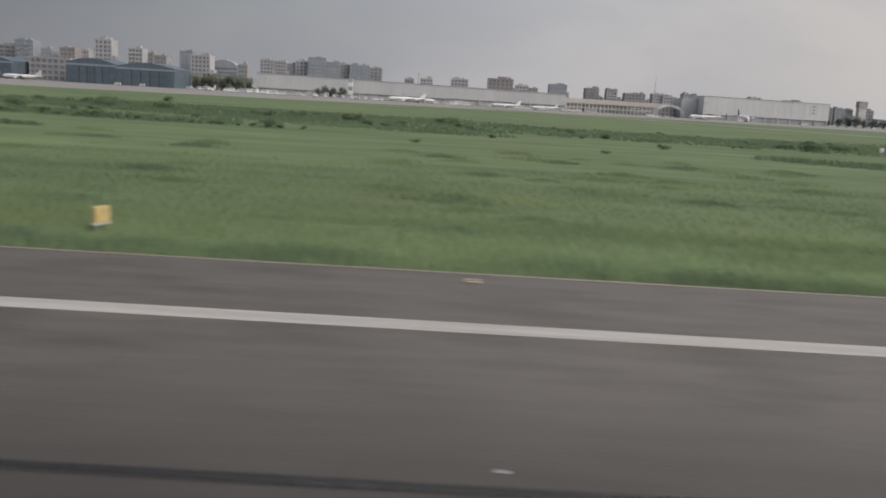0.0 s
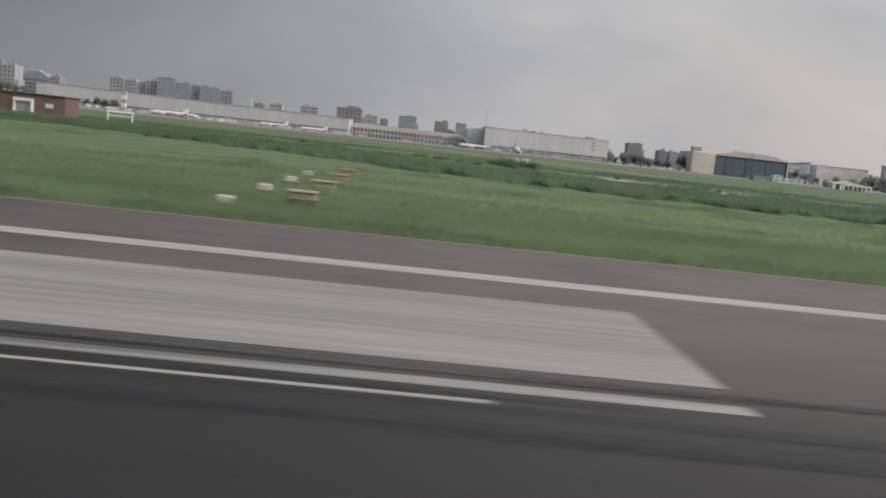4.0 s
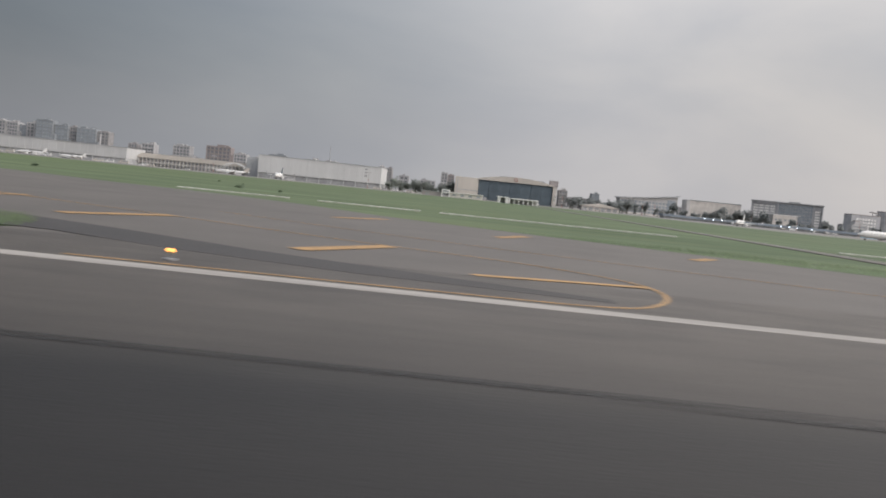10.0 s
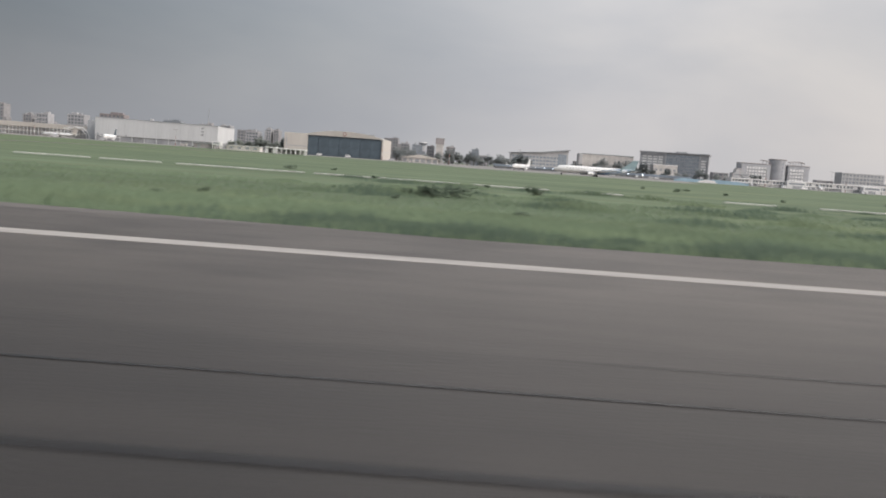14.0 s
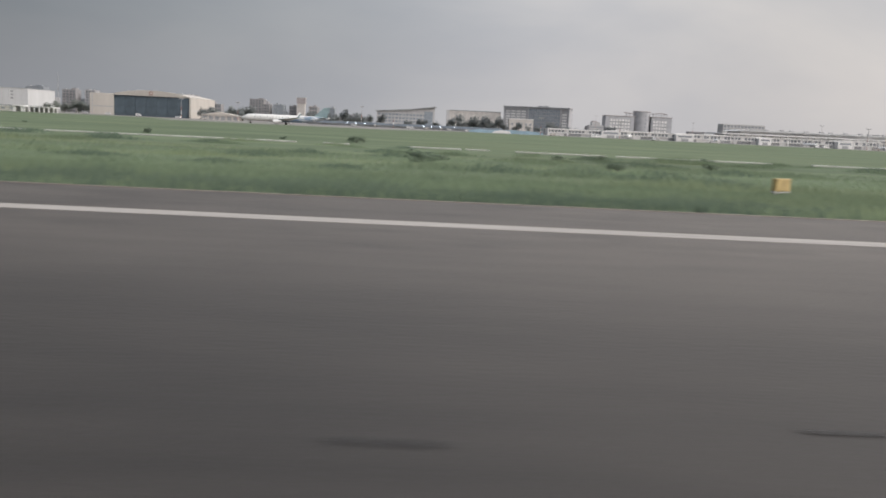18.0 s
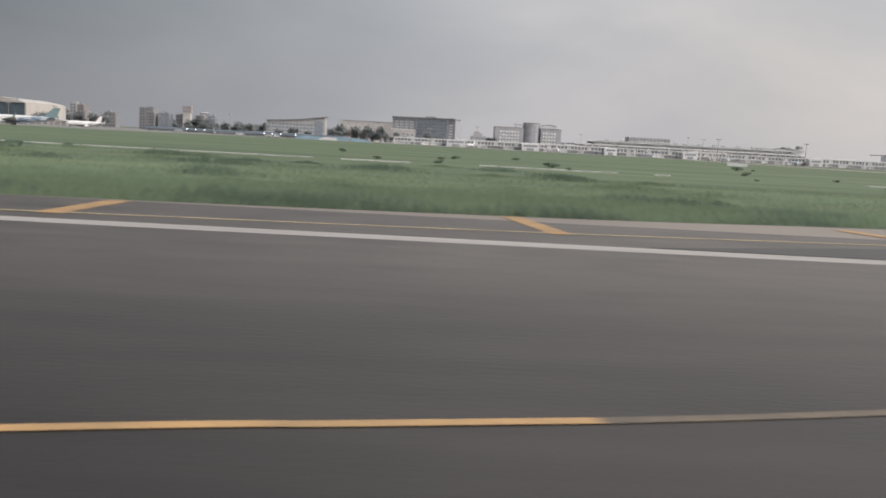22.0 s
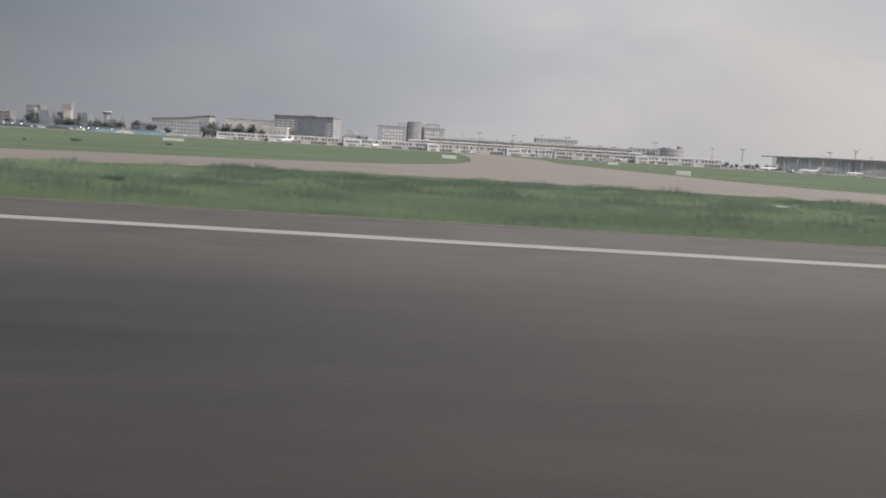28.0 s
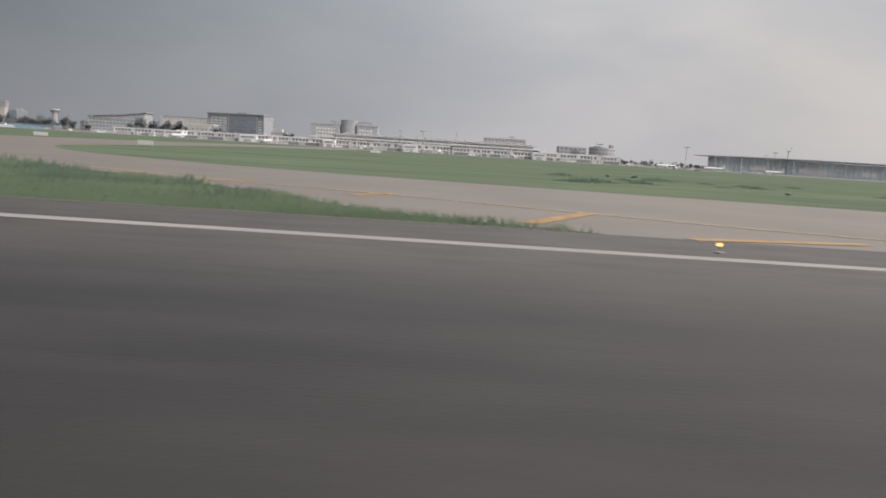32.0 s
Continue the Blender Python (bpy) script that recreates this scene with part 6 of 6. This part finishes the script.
for x, y, w, d in ((863, 8.2, 0.9, 0.4), (857.5, 30.0, 0.8, 0.6), (15.3, 15.4, 0.9, 0.5)):
    root = thing("concrete_slab", (x, y, -0.09), "small pale concrete slab lying in the grass", "slab", "grass slabs")
    part("slab", box(-w / 2, w / 2, -d / 2, d / 2, 0, 0.10, bevel=0.02), STAINED_WALL, root)

# ---- plants ----
def leaves(count, rx, rz, size, z0, seed, lumps=7, flat=0.0):
    """A crown of leaf clusters gathered in uneven lumps."""
    r = random.Random(seed)
    bm = bmesh.new()
    centres = [(r.uniform(-0.55, 0.55) * rx, r.uniform(-0.5, 0.5) * rx, z0 + r.uniform(0.15, 0.85) * rz, r.uniform(0.32, 0.55)) for _ in range(lumps)]
    for _ in range(count):
        cx, cy, cz, k = r.choice(centres)
        d = Vector((r.gauss(0, 1), r.gauss(0, 1), r.gauss(0, 1))).normalized() * (r.random() ** 0.45)
        p = Vector((cx + d.x * rx * k, cy + d.y * rx * k, cz + d.z * rz * k * 0.75))
        a, s = Vector((r.gauss(0, 1), r.gauss(0, 1) - flat, r.gauss(0, 1) + 2.2 * flat)).normalized(), size * r.uniform(0.6, 1.4)
        if a.y > 0:
            a = -a
        b = a.orthogonal().normalized() * s
        c = a.cross(b).normalized() * s * 0.7
        bm.faces.new([bm.verts.new(p + q) for q in (b, c, -b, -c)])
    return bm


def leafy(name, bm, mat, height):
    """A crown whose loose leaves take the light as one soft rounded mass."""
    me = bpy.data.meshes.new(name)
    bm.to_mesh(me)
    bm.free()
    me.materials.append(mat)
    co = np.empty(len(me.vertices) * 3, np.float32)
    me.vertices.foreach_get("co", co)
    out = co.reshape(-1, 3) * np.array((1.0, 0.5, 0.6)) + np.array((0, -0.35 * height, 0.6 * height))
    out /= np.linalg.norm(out, axis=1)[:, None] + 1e-6
    me.normals_split_custom_set_from_vertices(out.astype(np.float32))
    return me


def tree(h, spread, seed):
    root = thing("tree", (0, 0, -2000), "haze-paled broad-leaved tree behind the apron", "tree", "apron trees")
    bm = tube((0, 0, 0), (0, 0, h * 0.45), h * 0.035, h * 0.022, sides=7)
    r = random.Random(seed)
    for k in range(4):
        a = math.tau * (k + r.random()) / 4
        tube((0, 0, h * 0.38), (math.cos(a) * spread * 0.5, math.sin(a) * spread * 0.5, h * r.uniform(0.6, 0.78)), h * 0.016, h * 0.006, sides=5, bm=bm)
    part("trunk", bm, BARK, root)
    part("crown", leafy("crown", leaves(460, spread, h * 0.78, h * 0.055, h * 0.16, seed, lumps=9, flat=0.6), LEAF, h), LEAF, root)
    return root


TREES = [tree(9, 5.0, 1), tree(11, 5.6, 2), tree(7.5, 5.2, 3), tree(12, 5.0, 4)]
trng = random.Random(11)
spots = []
for x0, x1, y, n, k in ((-246, -205, 640, 14, 1.2), (-151, -128, 632, 7, 0.8), (252, 312, 690, 16, 0.85), (250, 305, 800, 8, 1.15), (398, 445, 610, 7, 0.85), (430, 520, 900, 12, 1.2), (585, 650, 900, 18, 1.3), (745, 765, 900, 3, 1.2), (480, 505, 700, 4, 1.0), (640, 720, 860, 10, 1.0), (436, 500, 880, 12, 1.05),
                        (1112, 1204, 862, 34, 0.5), (540, 580, 820, 6, 1.0), (-460, -380, 640, 8, 1.0), (1060, 1100, 860, 4, 1.0), (355, 400, 760, 7, 1.2), (395, 402, 628, 1, 1.1), (308, 312, 650, 2, 1.0)):
    for i in range(n):
        spots.append((x0 + (x1 - x0) * (i + trng.random()) / n, y + trng.uniform(-6, 6), k * trng.uniform(0.75, 1.15)))
for i, (x, y, k) in enumerate(spots):
    src = TREES[i % 4]
    if i < 4:
        src.location, src.scale, src.rotation_euler = (x, y, 0), (k, k, k), (0, 0, i)
for i, (x, y, k) in enumerate(spots[4:]):
    src = TREES[i % 4]
    ob = copy_thing(src, pose(x, y, 0, 0, 0, trng.uniform(0, 360)))
    ob.scale = (k, k, k)


def bush(seed, rx, rz):
    root = thing("bush", (0, 0, 0), "dark green weedy bush in the grass", "bush", "grass bushes")
    bm = bmesh.new()
    for k in range(5):
        a = math.tau * k / 5
        tube((0, 0, 0), (math.cos(a) * rx * 0.4, math.sin(a) * rx * 0.4, rz * 0.6), 0.03, 0.012, sides=4, bm=bm)
    part("stems", bm, BARK, root)
    part("foliage", leafy("foliage", leaves(520, rx, rz * 1.15, 0.11 * rz, -0.35 * rz, seed, lumps=10, flat=1.0), BUSH, rz), BUSH, root)
    return root


BUSHES = [bush(21, 1.5, 1.0), bush(22, 2.2, 1.2), bush(23, 1.2, 0.8)]
brng = random.Random(7)


def clear_of_paving(x, y):
    for outline in (TAXI_OUTLINE, CONC_OUTLINE, ROAD_OUTLINE, PATCH_OUTLINE):
        inside = False
        for (xa, ya), (xb, yb) in zip(outline, outline[1:] + outline[:1]):
            if (ya > y) != (yb > y) and x < (xb - xa) * (y - ya) / (yb - ya) + xa:
                inside = not inside
        if inside:
            return False
    return True


bushes = [(113, 97, 1.5), (110, 100, 1.4), (105, 96, 1.2), (450.6, 30.5, 0.75), (452, 32.5, 0.7), (449.6, 31.8, 0.6), (458, 46, 0.75), (574, 30.5, 0.6), (575, 36, 0.55), (592.4, 37.5, 0.5), (585, 32, 0.4), (717, 25, 0.35), (721, 48, 0.55), (723.6, 37, 0.42), (727.5, 31, 0.45), (727.6, 26.5, 0.42), (748, 33, 0.45), (-122, 190, 1.9), (-113, 132, 1.4)]
# rank weeds between the brick shed and the runway
for k in range(14):
    bushes.append((brng.uniform(16, 40), brng.uniform(78, 116), brng.uniform(0.5, 0.9)))
for k in range(20):
    bushes.append((brng.uniform(34, 150), brng.uniform(86, 112), brng.uniform(0.4, 0.75)))
# tall weeds round the feet of the aerial poles
for k in range(16):
    bushes.append((brng.uniform(13, 32), brng.uniform(70, 77), brng.uniform(0.9, 1.4)))
# a ragged hedge of weeds along an old ditch
for k in range(46):
    bushes.append((-150 + k * 1.72 + brng.uniform(-0.8, 0.8), 88 - k * 0.1 + brng.uniform(-0.7, 0.7), brng.choice((0.35, 0.45, 0.6, 0.85))))
for k in range(36):
    bushes.append((brng.uniform(-130, 20), brng.uniform(104, 150), brng.uniform(0.6, 1.3)))
for x0, x1, y0, y1, n in ((-250, 70, 88, 150, 44), (-120, 60, 60, 90, 10), (8, 70, 66, 110, 12), (60, 140, 75, 140, 12), (380, 700, 14, 60, 16), (430, 700, 60, 120, 20), (440, 480, 16, 22, 4), (795, 930, 8, 30, 3), (170, 300, 100, 160, 10), (690, 800, 60, 140, 12), (940, 1080, 50, 120, 10), (880, 935, 7, 12, 2)):
    for i in range(n):
        x, y = brng.uniform(x0, x1), brng.uniform(y0, y1)
        if clear_of_paving(x, y):
            bushes.append((x, y, brng.uniform(0.35, 0.8) * (0.5 if y < 40 else 0.8)))
for i, (x, y, k) in enumerate(bushes):
    if i < 3:
        BUSHES[i].location, BUSHES[i].scale = (x, y, -0.09), (k, k, k)
for i, (x, y, k) in enumerate(bushes[3:]):
    ob = copy_thing(BUSHES[i % 3], pose(x, y, -0.09, 0, 0, brng.uniform(0, 360)))
    ob.scale = (k, k, k)


def paving_mask(x, y):
    hit = np.zeros(len(x), bool)
    for outline in (TAXI_OUTLINE, CONC_OUTLINE, ROAD_OUTLINE, PATCH_OUTLINE):
        inside = np.zeros(len(x), bool)
        for (xa, ya), (xb, yb) in zip(outline, outline[1:] + outline[:1]):
            if ya == yb:
                continue
            cross = ((ya > y) != (yb > y)) & (x < (xb - xa) * (y - ya) / (yb - ya) + xa)
            inside ^= cross
        hit |= inside
    return hit


def blades(name, x, y, h, width, r, mat, label, category):
    """One mesh of bent blades, each a triangle, rooted at x, y with the heights h."""
    n = len(x)
    # the wind lays the blades over, away from the runway
    lean = r.normal(math.pi / 2, 0.55, n)
    a = lean - math.pi / 2 + r.normal(0, 0.35, n)
    dx, dy = np.cos(a) * width * 0.5, np.sin(a) * width * 0.5
    bend = h * r.uniform(0.5, 1.3, n)
    co = np.empty((n, 3, 3), np.float32)
    co[:, 0] = np.stack([x - dx, y - dy, np.full(n, -0.09)], 1)
    co[:, 1] = np.stack([x + dx, y + dy, np.full(n, -0.09)], 1)
    co[:, 2] = np.stack([x + np.cos(lean) * bend, y + np.sin(lean) * bend, -0.09 + h], 1)
    me = bpy.data.meshes.new(name)
    me.vertices.add(3 * n)
    me.loops.add(3 * n)
    me.polygons.add(n)
    me.vertices.foreach_set("co", co.ravel())
    me.loops.foreach_set("vertex_index", np.arange(3 * n, dtype=np.int32))
    me.polygons.foreach_set("loop_start", np.arange(0, 3 * n, 3, dtype=np.int32))
    me.update(calc_edges=True)
    # soft tips scatter the light of the whole sky
    up = np.stack([r.normal(0, 0.1, n), r.normal(-0.25, 0.1, n), np.ones(n)], 1)
    up /= np.linalg.norm(up, axis=1)[:, None]
    me.normals_split_custom_set_from_vertices(np.repeat(up, 3, 0).astype(np.float32))
    me.materials.append(mat)
    return tagged(new(name, me), label, category, kind="stuff")


def meadow(name, x0, x1, y0, y1, count, height, width, seed, mat=None, ragged=0.0):
    """Blades of grass, each a bent triangle, denser and taller in patches."""
    r = np.random.default_rng(seed)
    # thinning out with the distance from the runway
    x, y = r.uniform(x0, x1, count), y0 + (y1 - y0) * r.random(count) ** (1.2 if y0 < 10 else 2.2)
    patch = 0.5 + 0.28 * np.sin(x * 0.31 + 2.1 * np.sin(y * 0.43)) + 0.22 * np.sin(y * 0.9 + 1.7 * np.sin(x * 0.13 + 1.0))
    keep = ~paving_mask(x, y) & (r.random(count) < 0.72 + 0.28 * patch) & (y > EDGE + 0.15)
    if ragged:
        # weeds gather in long uneven beds
        bed = np.sin(x * 0.045 + 1.3 * np.sin(y * 0.11)) + np.sin(x * 0.11 + y * 0.21) * 0.6 + (y - y0) / (y1 - y0) * 1.2 - 0.6
        keep &= bed > ragged
    x, y, patch = x[keep], y[keep], patch[keep]
    n = len(x)
    tall = np.where((x > 785) & (x < 940) & (y < 60), 1.15, 1.0)
    h = height * (0.68 + 0.38 * patch) * r.uniform(0.65, 1.2, n) * tall
    return blades(name, x, y, h, width, r, mat or BLADES, "dark green weeds growing in beds" if mat else "rough green airfield grass in uneven tufts", "weeds" if mat else "grass")


meadow("grass", -110, 1080, 5.3, 15, 330000, 0.33, 0.08, 1)
meadow("grass", -130, 1120, 13, 40, 330000, 0.24, 0.07, 2)


def tufts(x0, x1, y0, y1, clumps, seed, height, mat):
    """Clumps of tall rank grass with ragged tops."""
    r = np.random.default_rng(seed)
    n = 150
    size = np.repeat(r.uniform(0.5, 1.3, clumps), n)
    u, v = r.normal(0, 1, clumps * n), r.normal(0, 1, clumps * n)
    x = np.repeat(r.uniform(x0, x1, clumps), n) + u * 1.2 * size
    y = np.repeat(r.uniform(y0, y1, clumps), n) + v * 0.7 * size
    # each clump is a rounded mound
    h = height * size * (0.35 + 0.85 * np.exp(-0.6 * (u * u + v * v))) * r.uniform(0.75, 1.05, clumps * n)
    keep = ~paving_mask(x, y) & (y > EDGE + 0.3)
    blades("tall_grass", x[keep], y[keep], h[keep], 0.10, r, mat, "clumps of tall rank grass with ragged tops", "grass")


tufts(788, 938, 6.5, 40, 300, 31, 0.50, WEED)
tufts(788, 938, 6.5, 44, 200, 37, 0.40, BLADES)
tufts(440, 700, 8, 60, 130, 32, 0.40, WEED)
tufts(440, 700, 8, 60, 160, 38, 0.40, BLADES)
tufts(-120, 300, 6, 60, 240, 33, 0.34, BLADES)
tufts(-120, 60, 8, 60, 40, 39, 0.34, WEED)
tufts(940, 1080, 40, 110, 50, 34, 0.5, WEED)
tufts(445, 690, 5.7, 7.4, 330, 35, 0.42, WEED)
tufts(-110, 300, 5.7, 7.0, 330, 36, 0.34, WEED)
meadow("weeds", -280, 175, 60, 165, 150000, 0.55, 0.24, 5, WEED, 0.25)


def weed_bed(front, deep, count, seed, height):
    """A rank bed of weeds behind a winding front edge, in lumps and hollows."""
    r = np.random.default_rng(seed)
    xs, ys = np.array([p[0] for p in front]), np.array([p[1] for p in front])
    x = r.uniform(xs[0], xs[-1], count)
    y = np.interp(x, xs, ys) + 1.6 * np.sin(x * 0.7) + 1.1 * np.sin(x * 1.9 + 0.7) + deep * r.random(count) ** 1.3
    lump = 0.5 + 0.22 * np.sin(x * 0.47 + 1.9 * np.sin(y * 0.31)) + 0.16 * np.sin(x * 1.3 + y * 0.5) + 0.12 * np.sin(x * 2.9 - y * 0.9)
    keep = ~paving_mask(x, y) & (r.random(count) < 0.25 + lump)
    x, y, lump = x[keep], y[keep], lump[keep]
    h = height * (0.35 + 0.9 * lump) * r.uniform(0.6, 1.15, len(x))
    blades("weeds", x, y, h, 0.34, r, WEED, "rank dark green bed of tall weeds", "weeds")


weed_bed([(14, 72), (24, 71), (33, 75), (58, 82), (75, 72), (87, 66), (96, 56), (112, 49), (130, 46), (140, 52), (146, 64)], 30, 54000, 41, 0.78)
weed_bed([(-230, 118), (-150, 112), (-60, 108), (10, 104)], 40, 16000, 42, 0.55)
